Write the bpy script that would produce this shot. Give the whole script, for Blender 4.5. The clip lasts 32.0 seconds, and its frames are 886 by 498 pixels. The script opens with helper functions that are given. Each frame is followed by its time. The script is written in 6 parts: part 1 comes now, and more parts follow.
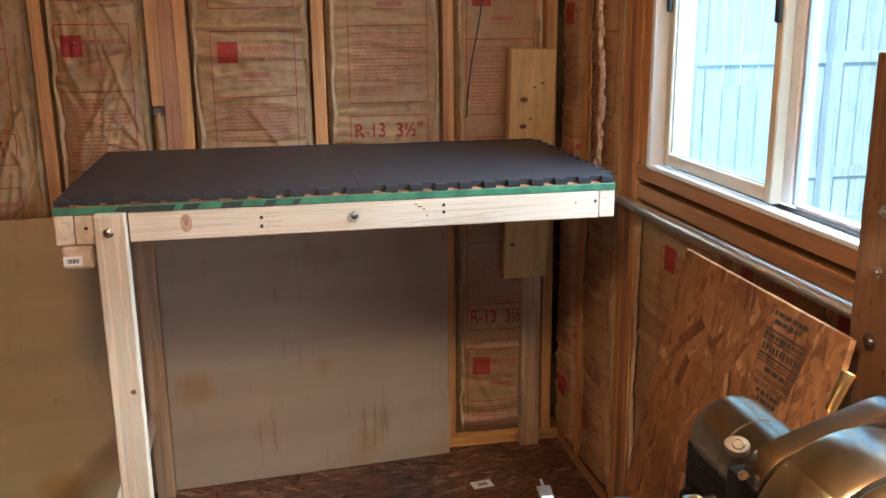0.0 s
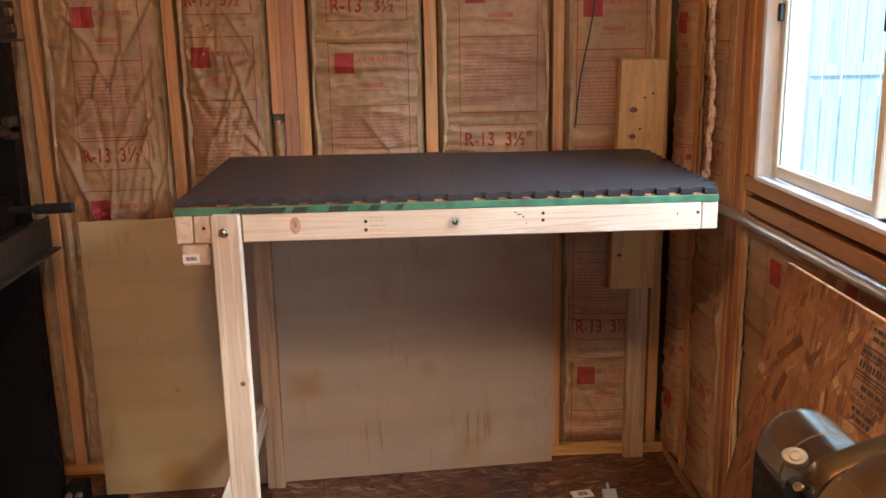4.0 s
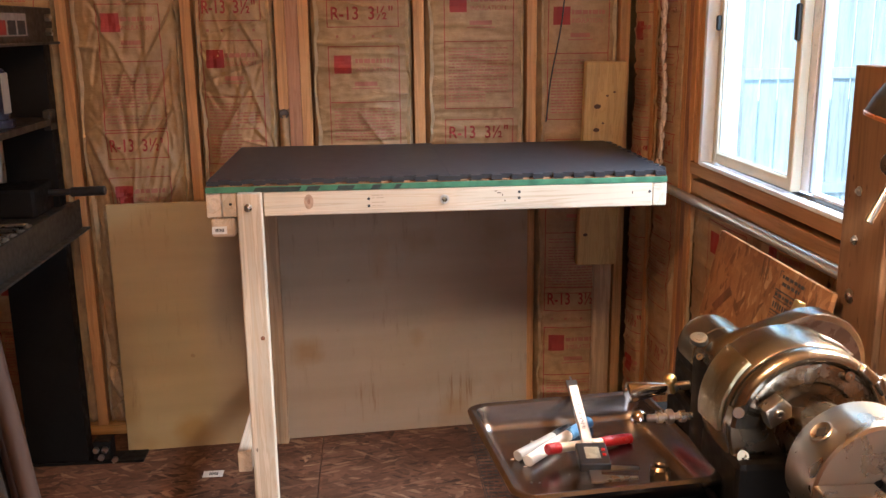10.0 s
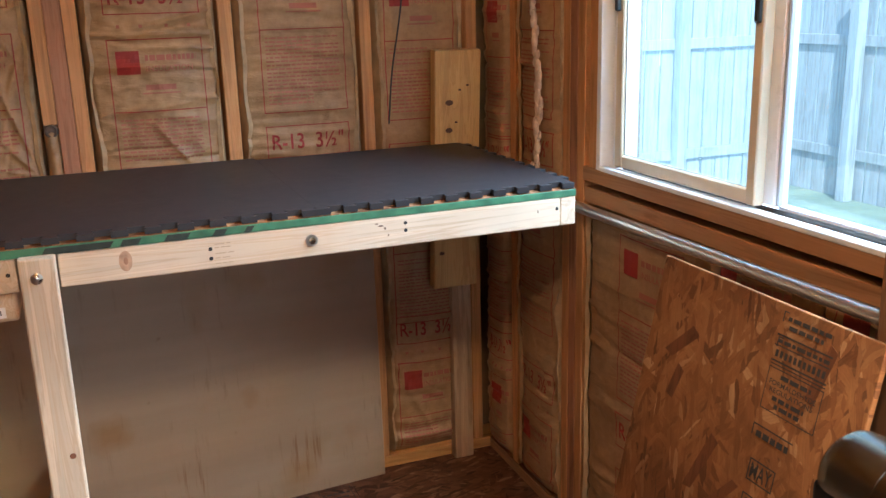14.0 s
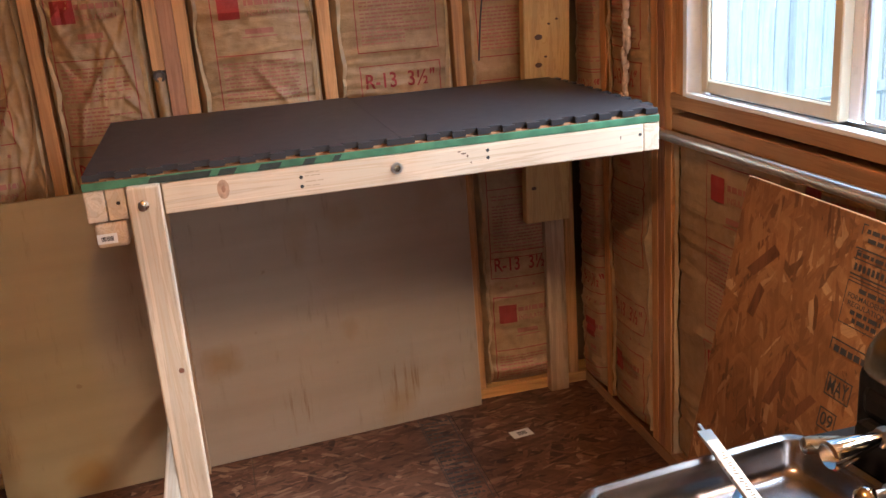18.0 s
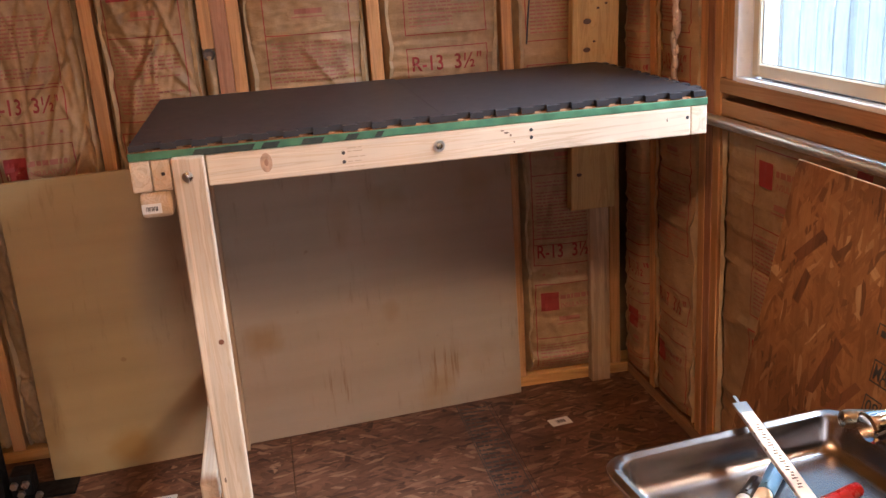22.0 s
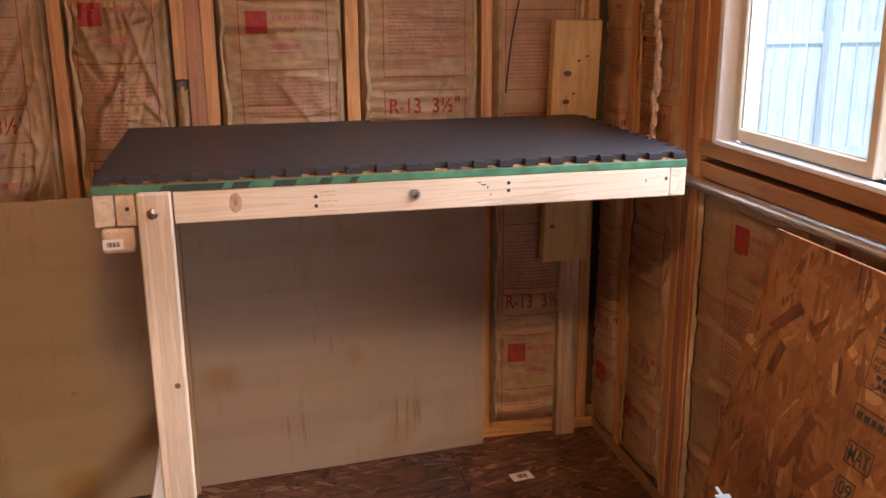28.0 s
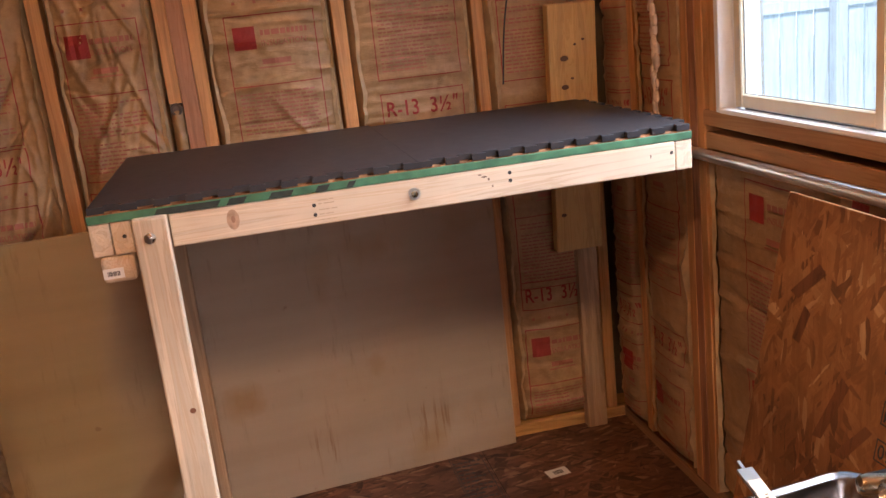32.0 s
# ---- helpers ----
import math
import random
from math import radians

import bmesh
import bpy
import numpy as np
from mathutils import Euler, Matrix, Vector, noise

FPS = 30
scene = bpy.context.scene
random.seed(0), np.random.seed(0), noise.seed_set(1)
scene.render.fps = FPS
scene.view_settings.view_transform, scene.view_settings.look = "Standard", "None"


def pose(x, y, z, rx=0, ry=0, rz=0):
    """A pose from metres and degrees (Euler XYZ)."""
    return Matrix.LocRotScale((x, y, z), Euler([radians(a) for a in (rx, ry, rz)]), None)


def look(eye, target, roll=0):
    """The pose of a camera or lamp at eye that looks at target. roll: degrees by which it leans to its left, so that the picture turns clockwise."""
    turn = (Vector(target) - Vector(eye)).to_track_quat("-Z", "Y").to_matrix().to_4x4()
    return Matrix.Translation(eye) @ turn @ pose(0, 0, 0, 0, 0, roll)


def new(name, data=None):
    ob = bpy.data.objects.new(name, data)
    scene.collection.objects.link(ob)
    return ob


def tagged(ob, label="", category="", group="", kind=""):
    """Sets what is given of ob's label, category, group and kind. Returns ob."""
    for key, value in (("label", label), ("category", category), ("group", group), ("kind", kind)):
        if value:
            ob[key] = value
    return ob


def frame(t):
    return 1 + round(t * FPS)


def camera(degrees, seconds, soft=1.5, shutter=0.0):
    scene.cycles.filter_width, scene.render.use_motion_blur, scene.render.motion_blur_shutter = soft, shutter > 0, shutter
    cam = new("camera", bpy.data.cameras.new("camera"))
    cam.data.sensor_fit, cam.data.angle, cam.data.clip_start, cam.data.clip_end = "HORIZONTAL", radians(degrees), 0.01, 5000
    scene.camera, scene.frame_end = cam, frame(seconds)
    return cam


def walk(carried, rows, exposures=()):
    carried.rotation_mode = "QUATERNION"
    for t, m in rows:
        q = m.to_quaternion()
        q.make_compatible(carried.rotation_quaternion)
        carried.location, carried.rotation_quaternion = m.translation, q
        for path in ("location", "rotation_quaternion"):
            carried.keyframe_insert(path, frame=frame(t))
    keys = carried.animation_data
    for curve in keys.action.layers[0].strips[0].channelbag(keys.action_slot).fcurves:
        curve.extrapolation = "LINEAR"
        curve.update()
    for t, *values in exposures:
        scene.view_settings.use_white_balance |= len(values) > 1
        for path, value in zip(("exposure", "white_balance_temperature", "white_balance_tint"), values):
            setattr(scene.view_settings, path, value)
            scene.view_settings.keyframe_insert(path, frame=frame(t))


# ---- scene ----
cam = camera(51.1, 32.0)
PATH = [
    (0, (0.18, -0.098, 1.462), (0.541, 1.805, 0.965), -0.6),
    (0.5, (0.168, -0.102, 1.468), (0.529, 1.796, 0.949), -0.7),
    (1, (0.207, -0.155, 1.464), (0.437, 1.763, 0.948), -2.2),
    (1.5, (0.23, -0.183, 1.475), (0.345, 1.754, 0.992), -2.1),
    (2, (0.237, -0.181, 1.479), (0.296, 1.765, 1.023), -1.7),
    (2.5, (0.242, -0.164, 1.47), (0.278, 1.78, 1.001), -1.2),
    (4.5, (0.233, -0.141, 1.462), (0.344, 1.798, 0.984), -0.8),
    (5, (0.237, -0.129, 1.456), (0.348, 1.796, 0.924), -0.4),
    (5.5, (0.252, -0.123, 1.455), (0.365, 1.793, 0.892), -0.8),
    (6, (0.258, -0.118, 1.453), (0.387, 1.795, 0.883), -1.8),
    (6.5, (0.258, -0.125, 1.455), (0.397, 1.791, 0.896), -2.0),
    (7, (0.253, -0.127, 1.454), (0.392, 1.791, 0.905), -1.7),
    (7.5, (0.25, -0.127, 1.455), (0.387, 1.793, 0.913), -1.4),
    (8, (0.251, -0.128, 1.455), (0.389, 1.793, 0.914), -1.6),
    (8.5, (0.248, -0.127, 1.459), (0.383, 1.794, 0.919), -1.0),
    (9, (0.202, -0.139, 1.456), (0.336, 1.787, 0.932), 0.0),
    (9.5, (0.142, -0.325, 1.459), (0.361, 1.597, 0.951), 0.9),
    (10, (0.164, -0.521, 1.476), (0.317, 1.417, 1.008), -0.7),
    (10.5, (0.226, -0.731, 1.492), (0.335, 1.23, 1.116), -1.6),
    (11, (0.215, -0.822, 1.497), (0.308, 1.146, 1.15), -1.5),
    (11.5, (0.181, -0.671, 1.5), (0.255, 1.294, 1.13), -1.3),
    (12, (0.16, -0.447, 1.492), (0.281, 1.51, 1.1), -1.5),
    (12.5, (0.201, -0.234, 1.478), (0.32, 1.715, 1.045), -2.8),
    (13, (0.208, -0.086, 1.478), (0.187, 1.861, 1.019), -2.4),
    (13.5, (0.084, 0.05, 1.493), (0.48, 1.959, 1.045), -1.4),
    (14, (-0.038, 0.107, 1.492), (0.65, 1.911, 0.971), -1.6),
    (14.5, (0.011, 0.113, 1.479), (0.602, 1.931, 0.891), -3.3),
    (16.5, (-0.003, 0.003, 1.446), (0.565, 1.823, 0.841), -3.8),
    (17, (0.004, 0.007, 1.44), (0.506, 1.848, 0.842), -4.5),
    (17.5, (0.011, 0.008, 1.44), (0.474, 1.861, 0.844), -4.7),
    (18, (0.002, 0.018, 1.442), (0.442, 1.875, 0.844), -4.4),
    (18.5, (0.004, 0.013, 1.437), (0.417, 1.874, 0.83), -4.0),
    (19, (0.002, 0.025, 1.43), (0.416, 1.882, 0.813), -3.1),
    (19.5, (0.006, 0.03, 1.42), (0.406, 1.885, 0.787), -2.9),
    (20, (0.013, 0.036, 1.411), (0.386, 1.891, 0.764), -3.0),
    (20.5, (0.013, 0.04, 1.408), (0.36, 1.896, 0.75), -3.2),
    (21, (0.012, 0.027, 1.407), (0.35, 1.888, 0.758), -3.5),
    (21.5, (0.011, 0.017, 1.408), (0.354, 1.885, 0.782), -3.7),
    (22, (0.014, 0.011, 1.402), (0.353, 1.889, 0.805), -3.9),
    (22.5, (0.014, 0.02, 1.397), (0.35, 1.904, 0.814), -4.3),
    (23, (0.018, 0.032, 1.394), (0.344, 1.908, 0.783), -3.7),
    (23.5, (0.021, 0.033, 1.394), (0.336, 1.905, 0.766), -3.0),
    (24, (0.024, 0.034, 1.396), (0.343, 1.903, 0.757), -2.8),
    (24.5, (0.03, 0.034, 1.392), (0.349, 1.905, 0.761), -2.7),
    (25, (0.025, 0.029, 1.402), (0.34, 1.905, 0.785), -2.9),
    (25.5, (0.018, 0.029, 1.409), (0.341, 1.915, 0.826), -2.7),
    (26, (0.015, 0.018, 1.414), (0.349, 1.912, 0.864), -2.2),
    (26.5, (0.013, 0.02, 1.413), (0.359, 1.92, 0.891), -1.9),
    (28.5, (0.009, 0.137, 1.426), (0.457, 2.008, 0.881), -0.6),
    (29, (-0.004, 0.227, 1.421), (0.523, 2.065, 0.833), -3.7),
    (29.5, (0.036, 0.187, 1.41), (0.511, 2.023, 0.775), -5.6),
    (30, (0.049, 0.121, 1.395), (0.439, 1.99, 0.799), -7.8),
    (30.5, (0.046, 0.084, 1.394), (0.454, 1.974, 0.881), -7.2),
    (31, (0.041, 0.084, 1.391), (0.412, 1.984, 0.886), -6.9),
    (31.5, (0.051, 0.088, 1.394), (0.38, 1.995, 0.889), -6.8),
    (32, (0.06, 0.097, 1.392), (0.426, 1.996, 0.879), -6.3),
]
walk(cam, [(t, look(eye, target, roll)) for t, eye, target, roll in PATH], exposures=((0.0, 1.45, 5450, 1), (1.0, 1.47, 5650, 5), (2.0, 1.5, 6000, 11), (5.0, 1.5, 5800, 9), (12.0, 1.5, 5850, 9), (13.0, 1.45, 6000, 11), (14.0, 1.42, 5500, 4), (17.0, 1.45, 5900, 10), (22.0, 1.43, 6250, 17), (32.0, 1.36, 6550, 21)))

# ---- world and lights ----
world = bpy.data.worlds.new("world")
scene.world = world
world.use_nodes = True
wn = world.node_tree
sky = wn.nodes.new("ShaderNodeTexSky")
sky.sky_type, sky.sun_disc = "NISHITA", False
sky.sun_elevation, sky.sun_rotation = radians(48), radians(200)
wn.links.new(sky.outputs[0], wn.nodes["Background"].inputs[0])
wn.nodes["Background"].inputs[1].default_value = 0.15


def lamp(name, kind, energy, colour, m, **kw):
    d = bpy.data.lights.new(name, kind)
    d.energy, d.color = energy, colour
    for k, v in kw.items():
        if k == "size":
            d.size = v
        elif k == "size_y":
            d.shape, d.size_y = "RECTANGLE", v
        elif k == "soft":
            d.shadow_soft_size = v
        elif k == "angle":
            d.angle = radians(v)
        elif k == "cone":
            d.spot_size, d.spot_blend = radians(v), 0.5
    o = new(name, d)
    o.matrix_world = m
    return o


lamp("sun", "SUN", 3.4, (1.0, 0.95, 0.88), look((0, 0, 6), (3.0, 6.0, 0.6)), angle=0.6)
lamp("window_daylight", "AREA", 165, (0.74, 0.87, 1.0), look((2.45, 1.15, 3.05), (0.95, 1.62, 1.35)), size=2.0, size_y=1.0)
# fill from behind the camera, through an unseen doorway assumed for it
lamp("assumed_doorway_daylight", "AREA", 6.0, (1.0, 0.93, 0.92), look((0.55, -1.93, 1.25), (0.1, 1.9, 0.85)), size=0.50, size_y=1.8)
lamp("ceiling_bulb_light", "POINT", 22.0, (1.0, 0.64, 0.37), pose(0.05, 0.28, 2.17), soft=0.06)
lamp("work_lamp_light", "POINT", 17.0, (1.0, 0.82, 0.62), pose(0.9648, 0.6115, 1.4040), soft=0.012)


# ---- materials ----
class Mat:
    """A small builder for a node material."""

    def __init__(self, name, rough=0.6, metal=0.0, spec=0.5):
        self.m = bpy.data.materials.new(name)
        self.m.use_nodes = True
        self.t = self.m.node_tree
        self.b = self.t.nodes["Principled BSDF"]
        self.b.inputs["Roughness"].default_value = rough
        self.b.inputs["Metallic"].default_value = metal
        self.b.inputs["Specular IOR Level"].default_value = spec
        self.co = self.t.nodes.new("ShaderNodeTexCoord").outputs["Object"]

    def node(self, kind, **props):
        n = self.t.nodes.new(kind)
        for k, v in props.items():
            if k == "operation":
                n.operation = v
            elif k == "data_type":
                n.data_type = v
            elif k == "blend_type":
                n.blend_type = v
            elif k == "feature":
                n.feature = v
        return n

    def link(self, a, b):
        self.t.links.new(a, b)

    def mapped(self, scale=(1, 1, 1), rot=(0, 0, 0), shift=None):
        n = self.node("ShaderNodeMapping")
        n.inputs["Scale"].default_value = scale
        n.inputs["Rotation"].default_value = [radians(a) for a in rot]
        self.link(self.co, n.inputs["Vector"])
        if shift is not None:
            self.link(shift, n.inputs["Location"])
        return n.outputs[0]

    def noise(self, scale, detail=4, rough=0.55, vec=None, distort=0.0):
        n = self.node("ShaderNodeTexNoise")
        n.inputs["Scale"].default_value, n.inputs["Detail"].default_value = scale, detail
        n.inputs["Roughness"].default_value, n.inputs["Distortion"].default_value = rough, distort
        self.link(self.co if vec is None else vec, n.inputs["Vector"])
        return n.outputs["Fac"]

    def ramp(self, fac, stops):
        n = self.node("ShaderNodeValToRGB")
        el = n.color_ramp.elements
        while len(el) < len(stops):
            el.new(0.5)
        for e, (p, c) in zip(el, stops):
            e.position = p
            e.color = (*c, 1) if len(c) == 3 else c
        self.link(fac, n.inputs[0])
        return n.outputs[0]

    def mix(self, fac, a, b, mode="MIX"):
        n = self.node("ShaderNodeMix", data_type="RGBA", blend_type=mode)
        for sock, v in ((n.inputs[0], fac), (n.inputs[6], a), (n.inputs[7], b)):
            if hasattr(v, "is_linked"):
                self.link(v, sock)
            elif isinstance(v, (int, float)):
                sock.default_value = v
            else:
                sock.default_value = (*v, 1)
        return n.outputs[2]

    def random(self):
        return self.node("ShaderNodeObjectInfo").outputs["Random"]

    def bump(self, height, strength=0.3, distance=0.002):
        n = self.node("ShaderNodeBump")
        n.inputs["Strength"].default_value, n.inputs["Distance"].default_value = strength, distance
        self.link(height, n.inputs["Height"])
        if self.b.inputs["Normal"].is_linked:
            self.link(self.b.inputs["Normal"].links[0].from_socket, n.inputs["Normal"])
        self.link(n.outputs[0], self.b.inputs["Normal"])

    def colour(self, c):
        if hasattr(c, "is_linked"):
            self.link(c, self.b.inputs["Base Color"])
        else:
            self.b.inputs["Base Color"].default_value = (*c, 1)

    def roughness(self, fac, lo, hi):
        self.link(self.ramp(fac, [(0.3, (lo, lo, lo)), (0.7, (hi, hi, hi))]), self.b.inputs["Roughness"])


def plain(name, c, rough=0.6, metal=0.0, var=0.18, scale=9.0, bump=0.12, fine=180.0, patch=0.12, spec=0.5):
    k = Mat(name, rough, metal, spec)
    n = k.noise(scale, 6)
    k.colour(k.ramp(n, [(0.25, [v * (1 - var) for v in c]), (0.75, [min(1, v * (1 + var)) for v in c])]))
    f = k.noise(fine, 3)
    k.bump(f, bump, 0.001)
    k.roughness(k.noise(scale * 4, 4), max(0.03, rough - patch), min(1, rough + patch))
    return k.m


def metal(name, c, rough, var=0.10, scale=14.0, fine=240.0, bump=0.05):
    """Bare metal: even gloss with faint stains and fine scratches."""
    k = Mat(name, rough, 1.0)
    n = k.noise(scale, 5)
    k.colour(k.ramp(n, [(0.3, [v * (1 - var) for v in c]), (0.7, [min(1, v * (1 + var)) for v in c])]))
    k.roughness(k.noise(scale * 1.7, 3), max(0.04, rough - 0.015), rough + 0.02)
    if bump:
        k.bump(k.noise(fine, 3), bump, 0.0004)
    return k.m


def brushed(name, c, rough):
    """Turned steel with fine circular tool marks and faint oil stains."""
    k = Mat(name, rough, 1.0)
    k.colour(k.ramp(k.noise(22, 5), [(0.3, [v * 0.93 for v in c]), (0.7, [min(1, v * 1.08) for v in c])]))
    lines = k.noise(1.0, 3, 0.6, k.mapped((30, 900, 30)))
    k.bump(lines, 0.10, 0.0004)
    k.roughness(k.noise(35, 4), rough - 0.05, rough + 0.09)
    return k.m


def pitted(name, c, rough, size):
    """Bare casting with pits and worn high spots."""
    k = Mat(name, rough, 1.0)
    n = k.noise(size * 0.4, 5)
    k.colour(k.ramp(n, [(0.3, [v * 0.72 for v in c]), (0.62, c), (0.8, [min(1, v * 1.25) for v in c])]))
    where = k.ramp(k.noise(28, 3), [(0.46, (0, 0, 0)), (0.62, (1, 1, 1))])
    k.bump(k.mix(1.0, k.noise(size * 3.4, 4, 0.6), where, "MULTIPLY"), 0.7, 0.0016)
    k.bump(k.noise(size * 5, 3), 0.12, 0.0006)
    k.roughness(k.noise(40, 4), rough - 0.06, rough + 0.10)
    return k.m


def wood(name, c, axis, dark=0.62, rough=0.62, knots=True):
    """Sawn softwood with grain along an axis."""
    k = Mat(name, rough, 0, 0.35)
    along = [26.0, 26.0, 26.0]
    along["xyz".index(axis)] = 1.3
    shift = k.node("ShaderNodeCombineXYZ")
    mul = k.node("ShaderNodeMath", operation="MULTIPLY")
    mul.inputs[1].default_value = 37.0
    k.link(k.random(), mul.inputs[0])
    for i in range(3):
        k.link(mul.outputs[0], shift.inputs[i])
    v = k.mapped(along, shift=shift.outputs[0])
    g = k.noise(1.0, 5, 0.6, v, 1.6)
    lines = k.node("ShaderNodeMath", operation="SINE")
    m2 = k.node("ShaderNodeMath", operation="MULTIPLY")
    m2.inputs[1].default_value = 46.0
    k.link(g, m2.inputs[0])
    k.link(m2.outputs[0], lines.inputs[0])
    base = k.ramp(g, [(0.3, [a * dark for a in c]), (0.52, c), (0.75, [min(1, a * 1.16) for a in c])])
    ring = k.ramp(lines.outputs[0], [(0.0, (1, 1, 1)), (1.0, (0.80, 0.70, 0.60))])
    col = k.mix(0.55, base, ring, "MULTIPLY")
    if knots:
        vo = k.node("ShaderNodeTexVoronoi")
        sc = [9.0, 9.0, 9.0]
        sc["xyz".index(axis)] = 3.2
        k.link(k.mapped(sc, shift=shift.outputs[0]), vo.inputs["Vector"])
        spot = k.ramp(vo.outputs["Distance"], [(0.06, (0.30, 0.16, 0.09)), (0.15, (1, 1, 1))])
        col = k.mix(0.8, col, spot, "MULTIPLY")
    stain = k.ramp(k.noise(5.0, 5), [(0.35, (0.86, 0.80, 0.74)), (0.65, (1, 1, 1))])
    col = k.mix(0.7, col, stain, "MULTIPLY")
    tint = k.ramp(k.random(), [(0.0, (0.86, 0.82, 0.78)), (1.0, (1.0, 1.0, 1.0))])
    k.colour(k.mix(0.8, col, tint, "MULTIPLY"))
    k.bump(g, 0.25, 0.001)
    k.bump(k.noise(240, 2), 0.15, 0.0006)
    return k.m


def strand_board(name, tones, flat, rough=0.6, size=1.0, dirty=0.75):
    """Oriented strand board: long flakes in several directions over one another. flat: the axis across the sheet."""
    k = Mat(name, rough, 0, 0.3)
    col = None
    rough_h = None
    if flat == "z":
        plane = k.co
    else:
        turn = k.node("ShaderNodeSeparateXYZ")
        k.link(k.co, turn.inputs[0])
        join_v = k.node("ShaderNodeCombineXYZ")
        k.link(turn.outputs[2], join_v.inputs[0])
        k.link(turn.outputs[0 if flat == "y" else 1], join_v.inputs[1])
        plane = join_v.outputs[0]
    for i, (ang, sx, sy) in enumerate(((4, 9, 40), (62, 13, 46), (-28, 11, 38), (21, 10, 52), (-9, 14, 60), (-66, 16, 70), (38, 20, 95), (-14, 24, 120))):
        def place(v, sc, rot):
            mp = k.node("ShaderNodeMapping")
            mp.inputs["Rotation"].default_value = (0, 0, radians(rot))
            mp.inputs["Location"].default_value = (i * 3.7, i * 1.9, 0)
            k.link(v, mp.inputs["Vector"])
            m2 = k.node("ShaderNodeMapping")
            m2.inputs["Scale"].default_value = sc
            k.link(mp.outputs[0], m2.inputs["Vector"])
            return m2.outputs[0]

        bent = k.mix(0.03, plane, k.noise_colour(6.0 + i, plane))
        v = place(bent, (sx * size, sy * size, 0.001), ang)
        vo = k.node("ShaderNodeTexVoronoi")
        vo.inputs["Scale"].default_value = 1.0
        vo.inputs["Randomness"].default_value = 1.0
        k.link(k.mix(0.14, v, k.noise_colour(2.6, v)), vo.inputs["Vector"])
        sep = k.node("ShaderNodeSeparateColor")
        k.link(vo.outputs["Color"], sep.inputs[0])
        c = k.ramp(sep.outputs[0], [(0.0, tones[0]), (0.16, tones[1]), (0.5, tones[2]), (0.86, tones[3]), (1.0, tones[4])])
        fibre = k.ramp(k.noise(1.0, 4, 0.6, place(bent, (14, 330, 0.001), ang)), [(0.32, (0.80, 0.76, 0.72)), (0.68, (1.12, 1.09, 1.05))])
        c = k.mix(0.8, c, fibre, "MULTIPLY")
        if col is None:
            col, rough_h = c, sep.outputs[0]
        else:
            mask = k.ramp(sep.outputs[1], [(0.58, (0, 0, 0)), (0.66, (0.92, 0.92, 0.92))])
            col = k.mix(mask, col, c)
            rough_h = k.mix(mask, rough_h, sep.outputs[0])
    dirt = k.ramp(k.noise(2.6, 7, 0.62), [(0.36, (0.48, 0.43, 0.40)), (0.58, (1, 1, 1))])
    k.colour(k.mix(dirty, col, dirt, "MULTIPLY"))
    k.bump(rough_h, 0.35, 0.0010)
    k.bump(k.noise(260, 3), 0.25, 0.0006)
    return k.m


def noise_colour(self, scale, vec):
    n = self.node("ShaderNodeTexNoise")
    n.inputs["Scale"].default_value, n.inputs["Detail"].default_value = scale, 3
    self.link(vec, n.inputs["Vector"])
    return n.outputs["Color"]


Mat.noise_colour = noise_colour

pine_x = wood("pine along x", (0.77, 0.655, 0.50), "x", 0.84, knots=False)
pine_y = wood("pine along y", (0.74, 0.62, 0.47), "y", 0.80, knots=False)
pine_z = wood("pine along z", (0.73, 0.605, 0.45), "z", 0.72, knots=False)
yellow_pine = wood("yellow pine board", (0.60, 0.385, 0.150), "z", 0.78, knots=False)
# the front leg's pine again, with the shade under the bench in its colour
shaded_pine = wood("shaded pine leg", (0.56, 0.40, 0.25), "z", knots=False)
fir_z = wood("fir stud", (0.64, 0.335, 0.138), "z", knots=False)
fir_x = wood("fir plate", (0.68, 0.38, 0.13), "x", knots=False)
fir_y = wood("fir sill", (0.42, 0.23, 0.11), "y", knots=False)
red_fir = wood("red fir stud", (0.44, 0.215, 0.12), "z", knots=False)
osb_floor = strand_board("floor strand board", [(0.042, 0.017, 0.010), (0.105, 0.044, 0.025), (0.155, 0.070, 0.040), (0.205, 0.098, 0.056), (0.35, 0.215, 0.13)], "z", size=0.95, dirty=0.9)
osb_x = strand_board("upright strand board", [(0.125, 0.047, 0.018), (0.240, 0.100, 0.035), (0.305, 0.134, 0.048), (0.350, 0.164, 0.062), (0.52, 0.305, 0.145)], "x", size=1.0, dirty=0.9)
osb_y = strand_board("wall strand board", [(0.26, 0.10, 0.025), (0.54, 0.26, 0.062), (0.68, 0.36, 0.09), (0.76, 0.45, 0.13), (0.85, 0.58, 0.25)], "y", size=1.3)
osb_top = strand_board("benchtop strand board", [(0.12, 0.045, 0.015), (0.22, 0.09, 0.03), (0.30, 0.13, 0.045), (0.36, 0.17, 0.07), (0.46, 0.27, 0.13)], "z")


def kraft_paper():
    k = Mat("kraft facing", 0.44, 0, 0.40)
    n = k.noise(7, 6, 0.6)
    base = k.ramp(n, [(0.25, (0.29, 0.172, 0.082)), (0.55, (0.42, 0.258, 0.126)), (0.8, (0.50, 0.325, 0.165))])
    spots = k.ramp(k.noise(45, 5, 0.7), [(0.32, (0.80, 0.76, 0.70)), (0.6, (1, 1, 1))])
    k.colour(k.mix(0.8, base, spots, "MULTIPLY"))
    k.bump(k.noise(1.0, 5, 0.6, k.mapped((16, 16, 52)), 0.8), 0.55, 0.006)
    k.bump(k.noise(120, 4), 0.2, 0.001)
    return k.m


